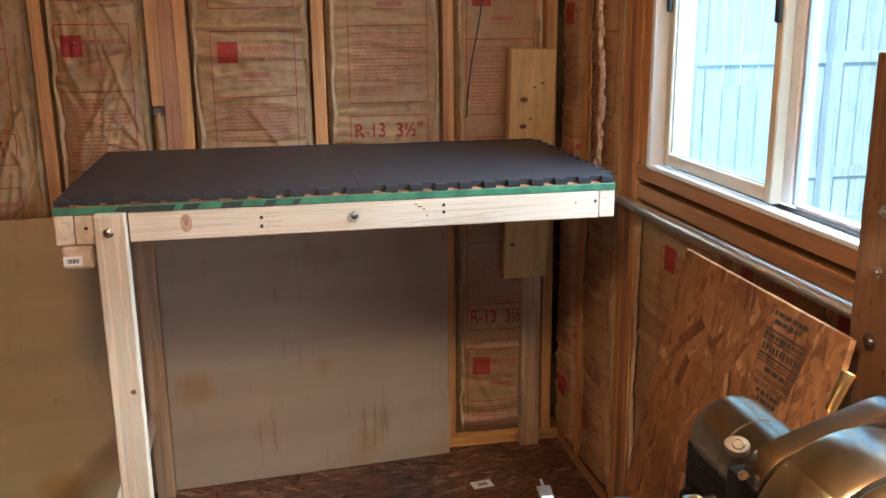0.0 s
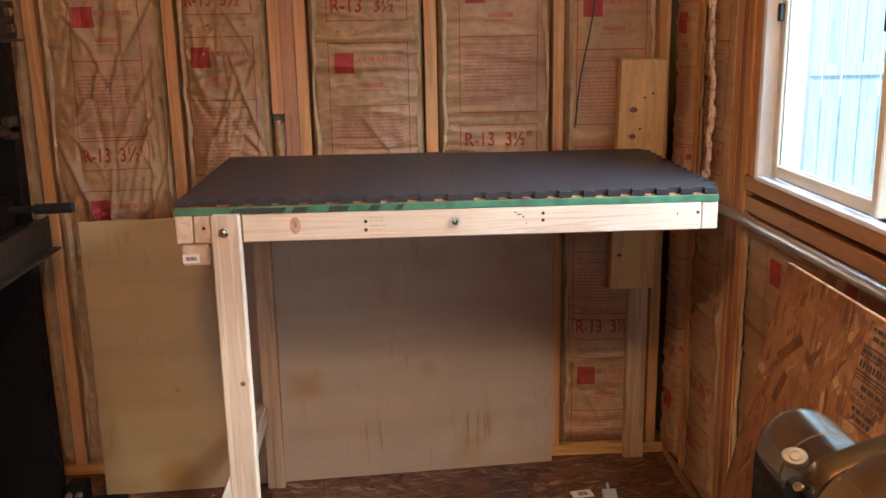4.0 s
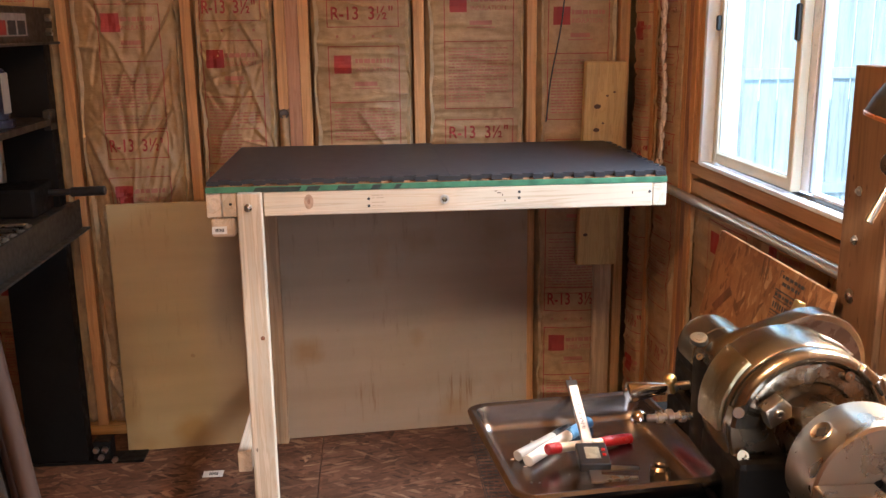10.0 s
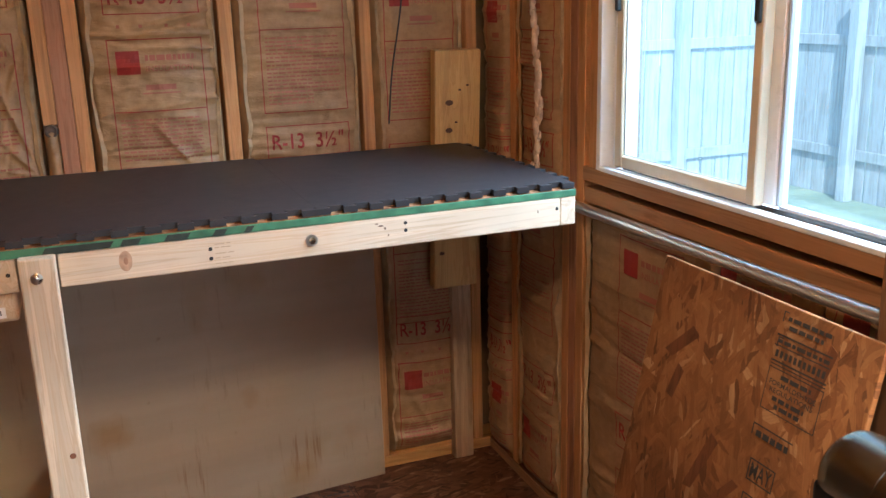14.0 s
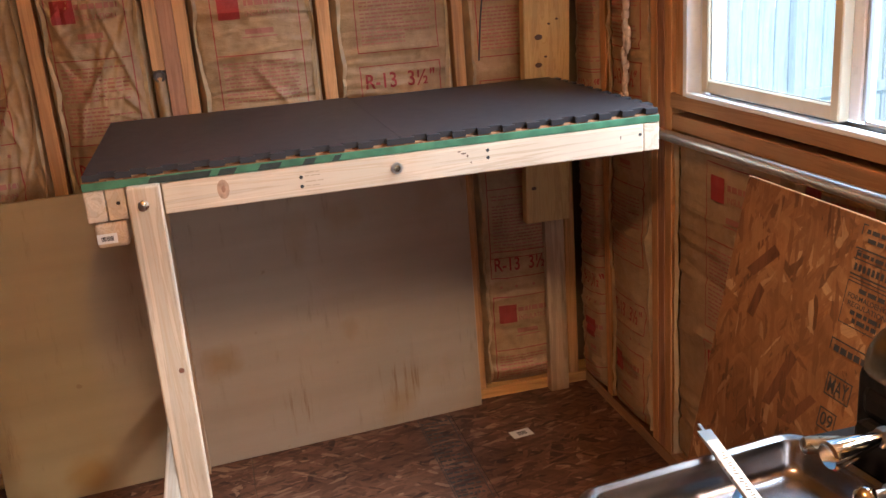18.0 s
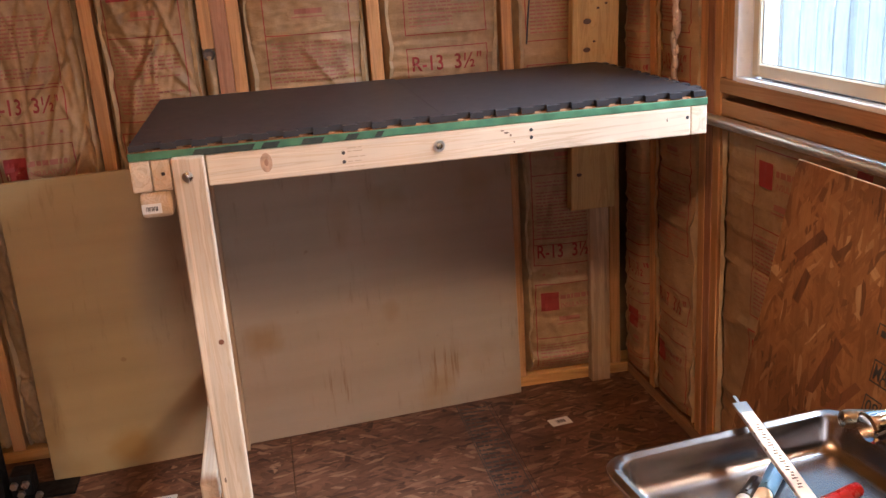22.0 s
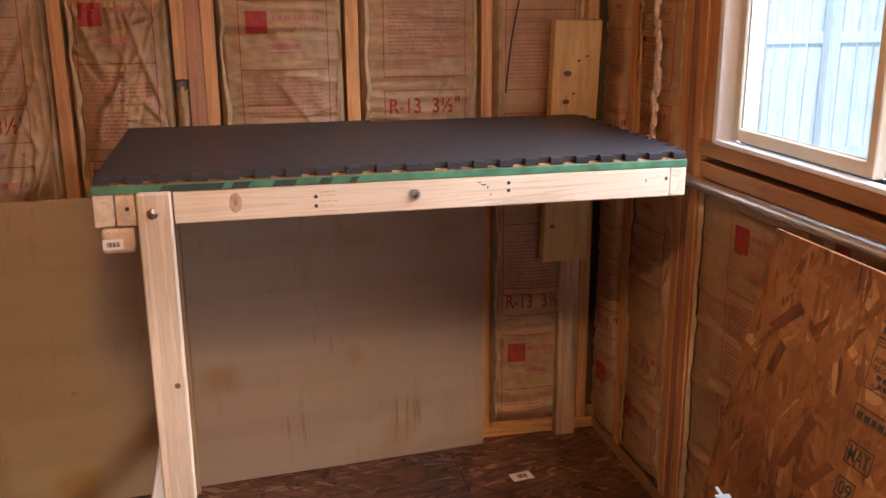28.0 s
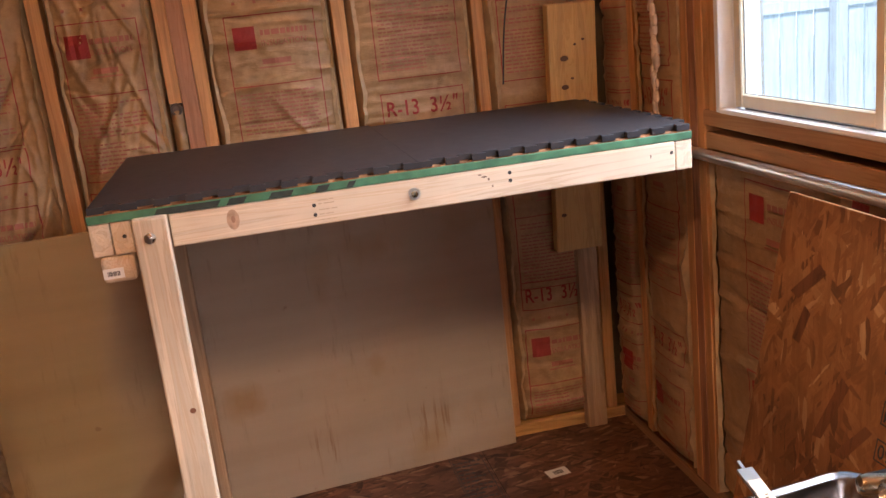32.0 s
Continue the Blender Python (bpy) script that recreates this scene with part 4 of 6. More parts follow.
round_bolt(-0.152, BF - 0.022, 1.024, 0.011, leg)
wash = part("washer", lathe([(0, 0.0), (0.0125, 0.0), (0.0125, 0.0015), (0, 0.0015)], Matrix.Translation((0.360, BF, 1.030)) @ pose(0, 0, 0, 90, 0, 0), 28), steel, bench, "bolt with a washer", True)
part("nut", lathe([(0, 0.0015), (0.0075, 0.0015), (0.0075, 0.005), (0.003, 0.0055), (0.003, 0.008), (0, 0.008)], Matrix.Translation((0.360, BF, 1.030)) @ pose(0, 0, 0, 90, 0, 0), 6), dark_cast, wash)
for x, z in ((0.160, 1.036), (0.160, 1.017), (0.560, 1.044), (0.560, 1.028), (0.915, 1.036), (-0.200, 1.030)):
    part("screw", lathe([(0, 0.0008), (0.0035, 0.0008), (0.004, 0), (0, 0)], Matrix.Translation((x, BF + (0.003 if x < -0.18 else 0), z)) @ pose(0, 0, 0, 90, 0, 0), 12), black_ink, bench)
part("knot", lathe([(0, 0.0006), (0.010, 0.0006), (0.016, 0)], Matrix.Translation((0.003, BF, 1.032)) @ pose(0, 0, 0, 90, 0, 0) @ Matrix.Diagonal((0.75, 1.25, 1, 1)), 24), plain("knot", (0.50, 0.31, 0.19), 0.5, var=0.35, scale=60), bench, "oval brown knot")
part("knot_heart", lathe([(0, 0.0009), (0.004, 0.0009), (0.007, 0.0004)], Matrix.Translation((0.0035, BF, 1.0325)) @ pose(0, 0, 0, 90, 0, 0) @ Matrix.Diagonal((0.7, 1.3, 1, 1)), 16), plain("knot heart", (0.36, 0.19, 0.11), 0.5), bench)
part("knot", lathe([(0, 0.0006), (0.004, 0.0006), (0.006, 0)], Matrix.Translation((-0.134, BF - 0.022, 0.668)) @ pose(0, 0, 0, 90, 0, 0), 16), plain("dark knot", (0.20, 0.08, 0.04), 0.5), leg, "small dark knot")

stamp_ink = plain("faint brown stamp", (0.46, 0.34, 0.23), 0.7)
stamp = Flat()
for i, (u, v) in enumerate(((0.168, 1.044), (0.168, 1.035), (0.168, 1.025), (0.168, 1.014), (0.168, 1.005))):
    stamp.words(u, u + 0.040, v + 0.002 * (i % 2), 0.0020, random.Random(i), 0.75 + 0.08 * (i % 3))
stamp.mesh("grade_stamp", lambda u, v: (u, BF - 0.0005, v), stamp_ink, bench, "faint brown grade stamp")
smudge = plain("dark smudge", (0.20, 0.13, 0.09), 0.7, var=0.5, scale=90)
for x, z, a, b in ((0.497, 1.048, 0.004, 0.0016), (0.506, 1.043, 0.006, 0.0018), (0.515, 1.037, 0.0022, 0.003), (0.522, 1.022, 0.0018, 0.0022), (0.868, 1.034, 0.0015, 0.004)):
    part("smudge", lathe([(0, 0.0005), (0.7, 0.0005), (1.0, 0)], Matrix.Translation((x, BF, z)) @ pose(0, 0, 0, 90, 0, 0) @ Matrix.Diagonal((a, b, 1, 1)), 12), smudge, bench)
for x, z, a, b in ((-0.163, 0.142, 0.0035, 0.008), (-0.146, 0.150, 0.005, 0.007), (-0.138, 0.146, 0.003, 0.010), (-0.149, 0.128, 0.0035, 0.009), (-0.168, 0.345, 0.0022, 0.007)):
    part("smudge", lathe([(0, 0.0005), (0.7, 0.0005), (1.0, 0)], Matrix.Translation((x, BF - 0.022, z)) @ pose(0, 0, 0, 90, 0, 0) @ Matrix.Diagonal((a, b, 1, 1)), 12), smudge, leg)
board = tagged(obj("plank", box(-0.070, 0.070, 0, 0.038, -0.712, 0, 0.003, 2, Matrix.Translation((0.967, 2.578, 1.352)) @ pose(0, 0, 0, 3.6, 0.6, 0)), yellow_pine), "yellow pine plank with dark knots fixed upright behind the bench", "plank")
for dx, dz, rr in ((-0.026, -0.148, 0.010), (-0.026, -0.228, 0.009), (0.006, -0.112, 0.004), (0.030, -0.10, 0.004), (-0.004, -0.205, 0.004), (-0.045, -0.60, 0.007)):
    part("knot", lathe([(0, 0.0008), (rr * 0.7, 0.0008), (rr, 0)], Matrix.Translation((0.967, 2.578, 1.352)) @ pose(0, 0, 0, 3.6, 0.6, 0) @ Matrix.Translation((dx, 0, dz)) @ pose(0, 0, 0, 90, 0, 0) @ Matrix.Diagonal((1.2, 0.8, 1, 1)), 18), plain("plank knot", (0.10, 0.045, 0.02), 0.5), board, "dark oval knot")

# ---- foam tiles ----
def teeth_line(p, q, n, depth, start=0):
    """Dovetail teeth from p to q, out to the right of the way."""
    p, q = Vector(p), Vector(q)
    d = (q - p) / n
    e = d.normalized()
    out = Vector((e.y, -e.x)) * depth
    pts = []
    for i in range(n):
        a = p + d * i
        w = d.length
        if (i + start) % 2 == 0:
            pts += [a + e * w * 0.10, a + out - e * w * 0.02, a + d + out + e * w * 0.02, a + d - e * w * 0.10]
    return pts


def foam_tile(x0, x1, y0, y1, name, right_teeth):
    outline = [(x0, y0)] + teeth_line((x0, y0), (x1, y0), 21, 0.020) + [(x1, y0)]
    if right_teeth:
        outline += teeth_line((x1, y0 + 0.01), (x1, y1), 23, 0.018, 1)
    outline += [(x1, y1), (x0, y1)]
    o = obj("foam_tile", prism([tuple(p) for p in outline], 0, 0.0125, Matrix.Translation((0, 0, BZ + 0.019)), 0.0003), foam_black)
    return tagged(o, name, "mat", "interlocking foam tiles on the bench")


foam_tile(-0.258, 0.3748, 1.911, 2.600, "black interlocking foam tile with toothed edges on the bench", False)
foam_tile(0.3752, 0.958, 1.911, 2.570, "black foam tile with toothed edges on the bench by the window", True)

# ---- the leaning panel ----
pm = Matrix.Translation((0.014, 2.612, FZ)) @ pose(0, 0, 0, 0, 0, 4.6) @ pose(0, 0, 0, -1.0, 0, 0)
panel = tagged(obj("panel", box(-0.723, 0.708, -0.006, 0.006, 0.0, 0.875, 0.002), hardboard), "large beige hardboard panel stood on edge behind the bench", "panel")
panel.matrix_world = pm

# ---- strand board sheet leaning on the wall ----
sheet_m = Matrix.Translation((0.80, 1.60, FZ)) @ pose(0, 0, 0, 0, 12.2, 0)
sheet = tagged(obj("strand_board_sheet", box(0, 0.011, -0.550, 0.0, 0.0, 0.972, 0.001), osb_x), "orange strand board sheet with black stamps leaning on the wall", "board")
sheet.matrix_world = sheet_m


# ---- planks in front of the window, with the work lamp ----
post_wood = wood("post fir", (0.21, 0.112, 0.054), "z")
upright = thing("post", "rough fir planks stood upright on the wall, with bolts", "post", at=(1.06, 1.0, FZ))
pl = part("plank", box(1.036, 1.074, 0.955, 1.100, FZ, 1.400, 0.003, 2), post_wood, upright)
part("plank", box(1.046, 1.084, 0.800, 0.953, FZ, 1.150, 0.003, 2), post_wood, upright, "shorter brown plank")
for z, r in ((0.985, 0.014), (1.09, 0.009), (1.18, 0.009)):
    bt = part("bolt", lathe([(0, 0.007), (r * 0.45, 0.007), (r * 0.5, 0.002), (r, 0.0015), (r, 0), (0, 0)], Matrix.Translation((1.036, 1.048, z)) @ pose(0, 0, 0, 0, -90, 0), 20), steel, pl, "bolt with a washer", True)

work_lamp = thing("work_lamp", "black dome work lamp with a copper rim on a steel arm", "lamp", at=(1.03, 0.80, 1.29))
lamp_m = Matrix.Translation((0.945, 0.62, 1.325)) @ pose(0, 0, 0, 6, 14, 0)
part("shade", lathe([(0.134, -0.004), (0.136, 0.0), (0.132, 0.020), (0.118, 0.055), (0.092, 0.090), (0.060, 0.118), (0.045, 0.132), (0.045, 0.136), (0.030, 0.250), (0.0, 0.252), (0.0, 0.246), (0.026, 0.244), (0.040, 0.132), (0.088, 0.087), (0.114, 0.053), (0.129, 0.018), (0.131, -0.002), (0.134, -0.004)], lamp_m, 48), plain("black enamel", (0.022, 0.020, 0.017), 0.46), work_lamp, "black enamel dome shade", True)
part("rim", lathe([(0.1295, -0.003), (0.1365, -0.006), (0.1375, -0.002), (0.134, 0.002), (0.1295, -0.003)], lamp_m, 48), copper_rim, work_lamp, "copper rim", True)
part("band", lathe([(0.0455, 0.130), (0.049, 0.133), (0.046, 0.142), (0.0435, 0.140), (0.0455, 0.130)], lamp_m, 40), copper_rim, work_lamp, "copper band", True)
part("bulb", lathe([(0, 0.094), (0.014, 0.097), (0.020, 0.106), (0.018, 0.116), (0.012, 0.124), (0.0, 0.126)], lamp_m, 24), bulb_glow, work_lamp, "lit bulb", True)
arm = part("arm", rod((0.828, 0.60, 1.298), (1.070, 0.66, 1.285), 0.013, 24), white_plastic, work_lamp, "pale perforated tube", True)
for i in range(5):
    x = 0.90 + i * 0.028
    part("hole", rod((x, 0.6 + 0.06 * (x - 0.828) / 0.242 - 0.0125, 1.294 - 0.013 * (x - 0.828) / 0.242), (x, 0.6 + 0.06 * (x - 0.828) / 0.242 - 0.0138, 1.294 - 0.013 * (x - 0.828) / 0.242), 0.0035, 10), black_ink, arm)
part("sleeve", rod((0.820, 0.598, 1.2985), (0.858, 0.6075, 1.2965), 0.0145, 24), steel, work_lamp, "steel sleeve", True)
part("spring_rod", rod((0.868, 0.605, 1.345), (0.797, 0.59, 1.225), 0.0055, 12), steel, work_lamp, "thin steel rod", True)
br = part("bracket", join(box(0.985, 0.990, 0.735, 0.775, 1.075, 1.290, 0.002), box(0.985, 1.046, 0.735, 0.775, 1.284, 1.290, 0.002)), white_plastic, work_lamp, "white perforated bracket")
for z in (1.12, 1.17, 1.22):
    part("hole", rod((0.9846, 0.755, z), (0.984, 0.755, z), 0.004, 10), black_ink, br)
part("cord", sweep(arc_points([(0.99, 0.72, 1.28), (0.985, 0.70, 1.18), (0.965, 0.67, 1.09), (0.935, 0.64, 1.02), (0.925, 0.64, 0.95), (0.955, 0.66, 0.885), (1.02, 0.70, 0.86), (1.08, 0.74, 0.87)]), 0.0022, 8), plain("grey cord", (0.32, 0.31, 0.29), 0.45), work_lamp, "thin grey cord", True)

KX, KZ = 0.045, -0.025
key_set = thing("hex_key_set", "red holder with thin steel hex keys hung by the window", "tool", at=(0.99 + KX, 0.90, 1.53 + KZ))
part("holder", join(lathe([(0, 0), (0.010, 0.002), (0.0145, 0.012), (0.0145, 0.085), (0.013, 0.105), (0, 0.112)], Matrix.Translation((0.93 + KX, 0.905, 1.545 + KZ)) @ pose(0, 0, 0, 0, 80, -20), 18), rod((1.010 + KX, 0.870, 1.560 + KZ), (1.018 + KX, 0.866, 1.500 + KZ), 0.011, 14), rod((0.966 + KX, 0.89, 1.550 + KZ), (0.970 + KX, 0.89, 1.512 + KZ), 0.0085, 12)), red_plastic, key_set, "red plastic holder", True)
for i in range(3):
    part("hex_key", rod((0.966 + KX + 0.014 * i, 0.89 - 0.006 * i, 1.53 + KZ), (0.966 + KX + 0.014 * i, 0.89 - 0.006 * i, 1.45 + KZ + 0.01 * i), 0.0020, 6), steel, key_set)
part("hook", rod((1.035 + KX, 0.868, 1.563 + KZ), (1.100, 0.87, 1.57 + KZ), 0.003, 8), steel, key_set)

# ---- the lathe ----
LX, LZ = 0.693, 0.991       # spindle line
stand = thing("machine_stand", "dark steel machine stand under the lathe and tray", "stand", at=(0.69, 0.1, FZ))
part("cabinet", box(0.47, 0.80, 0.30, 0.84, FZ, 0.845, 0.006, 2), black_metal, stand)
part("top_plate", box(0.44, 0.83, 0.28, 0.87, 0.8455, 0.872, 0.004, 2), black_metal, stand)

machine = thing("metal_lathe", "old metal lathe with a three-jaw chuck and bare castings", "lathe", at=(LX, 0.3, 0.872))
AX = Matrix.Translation((LX, 0, LZ)) @ pose(0, 0, 0, 90, 0, 0)     # local z runs along -y


def turned(profile, seg=72, m=AX):
    return lathe([(r, -y) for r, y in profile], m, seg)


def polar(a, r, y):
    """A place round the spindle line, at an angle from the window side."""
    return Vector((LX + r * math.cos(radians(a)), y, LZ + r * math.sin(radians(a))))


def sector(profile, a0, a1, step=3.0, cx=None, cz=None):
    """A closed section of (radius, y) carried round the spindle from one angle to another."""
    cx, cz = LX if cx is None else cx, LZ if cz is None else cz
    bm = bmesh.new()
    n = max(2, int(abs(a1 - a0) / step))
    rings = []
    for i in range(n + 1):
        a = radians(a0 + (a1 - a0) * i / n)
        rings.append([bm.verts.new((cx + r * math.cos(a), y, cz + r * math.sin(a))) for r, y in profile])
    k = len(profile)
    for p, q in zip(rings, rings[1:]):
        for i in range(k):
            bm.faces.new((p[i], p[(i + 1) % k], q[(i + 1) % k], q[i]))
    bm.faces.new(rings[0][::-1])
    bm.faces.new(rings[-1])
    bmesh.ops.recalc_face_normals(bm, faces=bm.faces[:])
    return bm


def cap_screw(base, way, r, h, material, parent, label="", dark=True):
    """A round screw head with a hex socket, standing on base along way."""
    m = Matrix.Translation(base) @ Vector(way).to_track_quat("Z", "Y").to_matrix().to_4x4()
    o = part("cap_screw", lathe([(0, 0), (r, 0), (r, h * 0.75), (r * 0.88, h), (r * 0.5, h), (r * 0.5, h * 0.55), (0, h * 0.55)], m, 20), material, parent, label, True)
    if dark:
        part("socket", lathe([(0, h * 0.56 + 0.0004), (r * 0.46, h * 0.56 + 0.0004), (r * 0.46, h * 0.56), (0, h * 0.56)], m, 6), black_ink, o)
    return o


CY = 0.326                  # the chuck's face
chuck = part("chuck", turned([(0.0, CY + 0.030), (0.017, CY + 0.030), (0.017, CY + 0.002), (0.019, CY), (0.0745, CY), (0.0775, CY + 0.003), (0.0775, CY + 0.066), (0.0755, CY + 0.069), (0.060, CY + 0.070), (0.0, CY + 0.070)], 96), turned_steel, machine, "bare steel three-jaw chuck", True)
part("bore", turned([(0.0, CY + 0.0295), (0.0165, CY + 0.0295), (0.0165, CY + 0.029), (0.0, CY + 0.029)], 32), black_ink, chuck, "dark through hole")
for a in (59, 179, 299):
    jm = Matrix.Translation((LX, 0, LZ)) @ pose(0, 0, 0, 0, -a, 0)
    jaw = part("jaw", join(box(0.012, 0.0785, CY - 0.028, CY - 0.0003, -0.0140, 0.0140, 0.0013, 1, jm), box(0.012, 0.056, CY - 0.034, CY - 0.0281, -0.0138, 0.0138, 0.0012, 1, jm),
                           box(0.012, 0.030, CY - 0.042, CY - 0.0341, -0.0136, 0.0136, 0.0012, 1, jm), box(0.005, 0.0119, CY - 0.041, CY - 0.0002, -0.0045, 0.0045, 0.001, 1, jm)), turned_steel, chuck, "stepped hardened jaw")
    for x, y in ((0.067, CY - 0.0281), (0.043, CY - 0.0341)):
        sm = jm @ Matrix.Translation((x, y, 0)) @ pose(0, 0, 0, 90, 0, 0)
        rim = part("screw_rim", lathe([(0.0052, 0.0002), (0.0085, 0.0002), (0.0088, 0.0012), (0.0080, 0.0018), (0.0056, 0.0014), (0.0052, 0.0002)], sm, 20), steel, jaw, "", True)
        part("socket", lathe([(0, 0.0005), (0.0053, 0.0005), (0.0053, 0.0001), (0, 0.0001)], sm, 14), black_ink, rim)
    for k in range(3):
        part("scroll_groove", box(0.020 + 0.011 * k, 0.0225 + 0.011 * k, CY - 0.0135, CY - 0.0015, 0.0141, 0.0143, 0, 1, jm), black_ink, jaw)
for a in (134, 14, 254):
    sm = Matrix.Translation((LX, 0, LZ)) @ pose(0, 0, 0, 0, -a, 0) @ Matrix.Translation((0.0772, CY + 0.038, 0)) @ pose(0, 0, 0, 0, 90, 0)
    sk = part("key_socket", lathe([(0.0, 0.0006), (0.0130, 0.0006), (0.0142, 0.0020), (0.0125, 0.0030), (0.0095, 0.0014), (0.0, 0.0014)], sm, 28), steel, chuck, "", True)
    part("square_hole", lathe([(0, 0.0020), (0.0078, 0.0020), (0.0078, 0.0014), (0, 0.0014)], sm, 4), black_ink, sk)
part("backplate", turned([(0.0, CY + 0.0705), (0.064, CY + 0.0705), (0.064, CY + 0.084), (0.046, CY + 0.086), (0.043, 0.4995), (0, 0.4995)]), dark_cast, machine, "oily back plate", True)
dog = part("drive_lug", prism([(-0.018, -0.011), (0.011, -0.014), (0.018, -0.003), (0.014, 0.012), (-0.011, 0.013)], 0, 0.022, Matrix.Translation(polar(148, 0.068, 0.480)) @ pose(0, 0, 0, 90, 0, 0) @ pose(0, 0, 0, 0, 0, 38), 0.003), steel, machine, "angular steel lug beside the chuck", True)
cap_screw(polar(148, 0.068, 0.4578), (0, -1, 0), 0.0062, 0.004, steel, dog)

# the headstock: front flange, raised ring, gear guard behind it
front = part("headstock", turned([(0.0, 0.5000), (0.066, 0.5000), (0.070, 0.5010), (0.090, 0.5010), (0.096, 0.5025), (0.0985, 0.508), (0.090, 0.5085), (0.0, 0.5085)], 96), dark_cast, machine, "dark cast headstock front", True)
part("raised_ring", sector([(0.0840, 0.5012), (0.0842, 0.4945), (0.0855, 0.4905), (0.0890, 0.4875), (0.0935, 0.4875), (0.0970, 0.4900), (0.0995, 0.4945), (0.1005, 0.5000), (0.1005, 0.5060), (0.0985, 0.5080), (0.0960, 0.5030), (0.0900, 0.5015)], -25, 171), cast, front, "polished raised ring", True)
face = part("cast_face", sector([(0.0560, 0.4998), (0.0570, 0.4965), (0.0600, 0.4935), (0.0790, 0.4930), (0.0828, 0.4950), (0.0832, 0.5009)], 38, 158), pitted_cast, front, "pitted cast face with worn raised lettering", True)
for i in range(9):
    a = 126 - i * 5.6
    part("raised_letter", box(-0.0016, 0.0016, -0.0006, 0.0, -0.0040, 0.0040, 0.0003, 1, Matrix.Translation(polar(a, 0.0700, 0.4929)) @ pose(0, 0, 0, 0, 90 - a, 0)), pitted_cast, face)
foot = part("ring_foot", sector([(0.070, 0.5000), (0.070, 0.4860), (0.074, 0.4825), (0.100, 0.4825), (0.104, 0.4870), (0.104, 0.5060), (0.100, 0.5085)], 163, 175), cast, front, "polished clamp foot", True)
cap_screw(polar(163, 0.101, 0.4820), (-0.35, -0.85, 0.35), 0.0075, 0.006, cast, front, "round bolt head", False)
cap_screw(polar(203, 0.088, 0.4990), (-0.25, -0.9, 0.25), 0.0080, 0.008, dark_cast, front, "round bolt head", False)
cap_screw(polar(212, 0.092, 0.4990), (-0.25, -0.9, 0.10), 0.0065, 0.008, dark_cast, front, "dark bolt head", False)
cap_screw(polar(58, 0.077, 0.4928), (0.0, -0.9, 0.35), 0.0070, 0.008, cast, front, "round bolt head", False)
for a, r, w in ((47, 0.094, 0.030), (33, 0.098, 0.026)):
    lug = part("side_lug", box(-w / 2, w / 2, -0.012, 0.012, -0.007, 0.007, 0.005, 3, Matrix.Translation(polar(a, r, 0.4940)) @ pose(0, 0, 0, 0, 90 - a, 0)), cast, front, "", True)
cap_screw(polar(33, 0.105, 0.490), (0.45, -0.5, 0.75), 0.0080, 0.006, steel, front)

guard = part("gear_guard", turned([(0.0, 0.5145), (0.094, 0.5145), (0.0985, 0.5160), (0.1010, 0.5210), (0.1035, 0.5850), (0.1010, 0.5930), (0.0940, 0.5960), (0.0, 0.5960)], 96), cast, machine, "bare cast gear guard", True)
part("joint", turned([(0.088, 0.5087), (0.0945, 0.5087), (0.0945, 0.5143), (0.088, 0.5143)], 72), black_ink, guard, "dark joint between the castings")
part("name_plate", sector([(0.1015, 0.5200), (0.1052, 0.5215), (0.1068, 0.5240), (0.1090, 0.5820), (0.1078, 0.5862), (0.1030, 0.5875)], 132, 186), plate_metal, guard, "pitted brassy cast plate", True)
for a, y in ((135, 0.526), (135, 0.580)):
    part("rivet", lathe([(0, 0.0012), (0.0014, 0.001), (0.002, 0), (0, 0)], Matrix.Translation(polar(a, 0.1074 + (y - 0.526) * 0.035, y)) @ (polar(a, 1, 0) - polar(a, 0, 0)).to_track_quat("Z", "Y").to_matrix().to_4x4(), 12), steel, guard)
part("index_strip", sector([(0.1030, 0.5360), (0.1046, 0.5365), (0.1054, 0.5535), (0.1036, 0.5540)], 47, 72), zinc, guard, "bright steel strip")


def rounded_link(x0, z0, r0, x1, z1, r1, n=20):
    """Outline of two circles and the straight flanks between them, in (x, z)."""
    d = math.hypot(x1 - x0, z1 - z0)
    base = math.atan2(z1 - z0, x1 - x0)
    k = math.acos((r0 - r1) / d)
    out = []
    for i in range(n + 1):
        a = base + k + (2 * math.pi - 2 * k) * i / n
        out.append((x0 + r0 * math.cos(a), z0 + r0 * math.sin(a)))
    for i in range(n + 1):
        a = base - k + 2 * k * i / n
        out.append((x1 + r1 * math.cos(a), z1 + r1 * math.sin(a)))
    return out


XZ = Matrix(((1, 0, 0, 0), (0, 0, -1, 0), (0, 1, 0, 0), (0, 0, 0, 1)))   # (x, y) of an outline to (x, z); depth along -y
hood = part("belt_hood", prism(rounded_link(0.648, 1.024, 0.046, 0.746, 1.028, 0.074, 28), -0.632, -0.600, XZ, 0.005), cast, machine, "polished hooded belt cover", True)
part("hood_face", prism(rounded_link(0.660, 1.022, 0.036, 0.745, 1.027, 0.066, 24), -0.6008, -0.5990, XZ), hood_paint, hood, "brown painted face of the hood", True)
part("end_cap", lathe([(0, -0.004), (0.026, -0.003), (0.038, 0.002), (0.0455, 0.011), (0.047, 0.022), (0.047, 0.076), (0.0455, 0.077), (0.0455, 0.0795), (0.0475, 0.0805), (0.0475, 0.150), (0, 0.150)], Matrix.Translation((0.664, 0.780, 1.006)) @ pose(0, 0, 0, 90, 0, 0), 56), smoked_cast, machine, "rounded gear end cap", True)
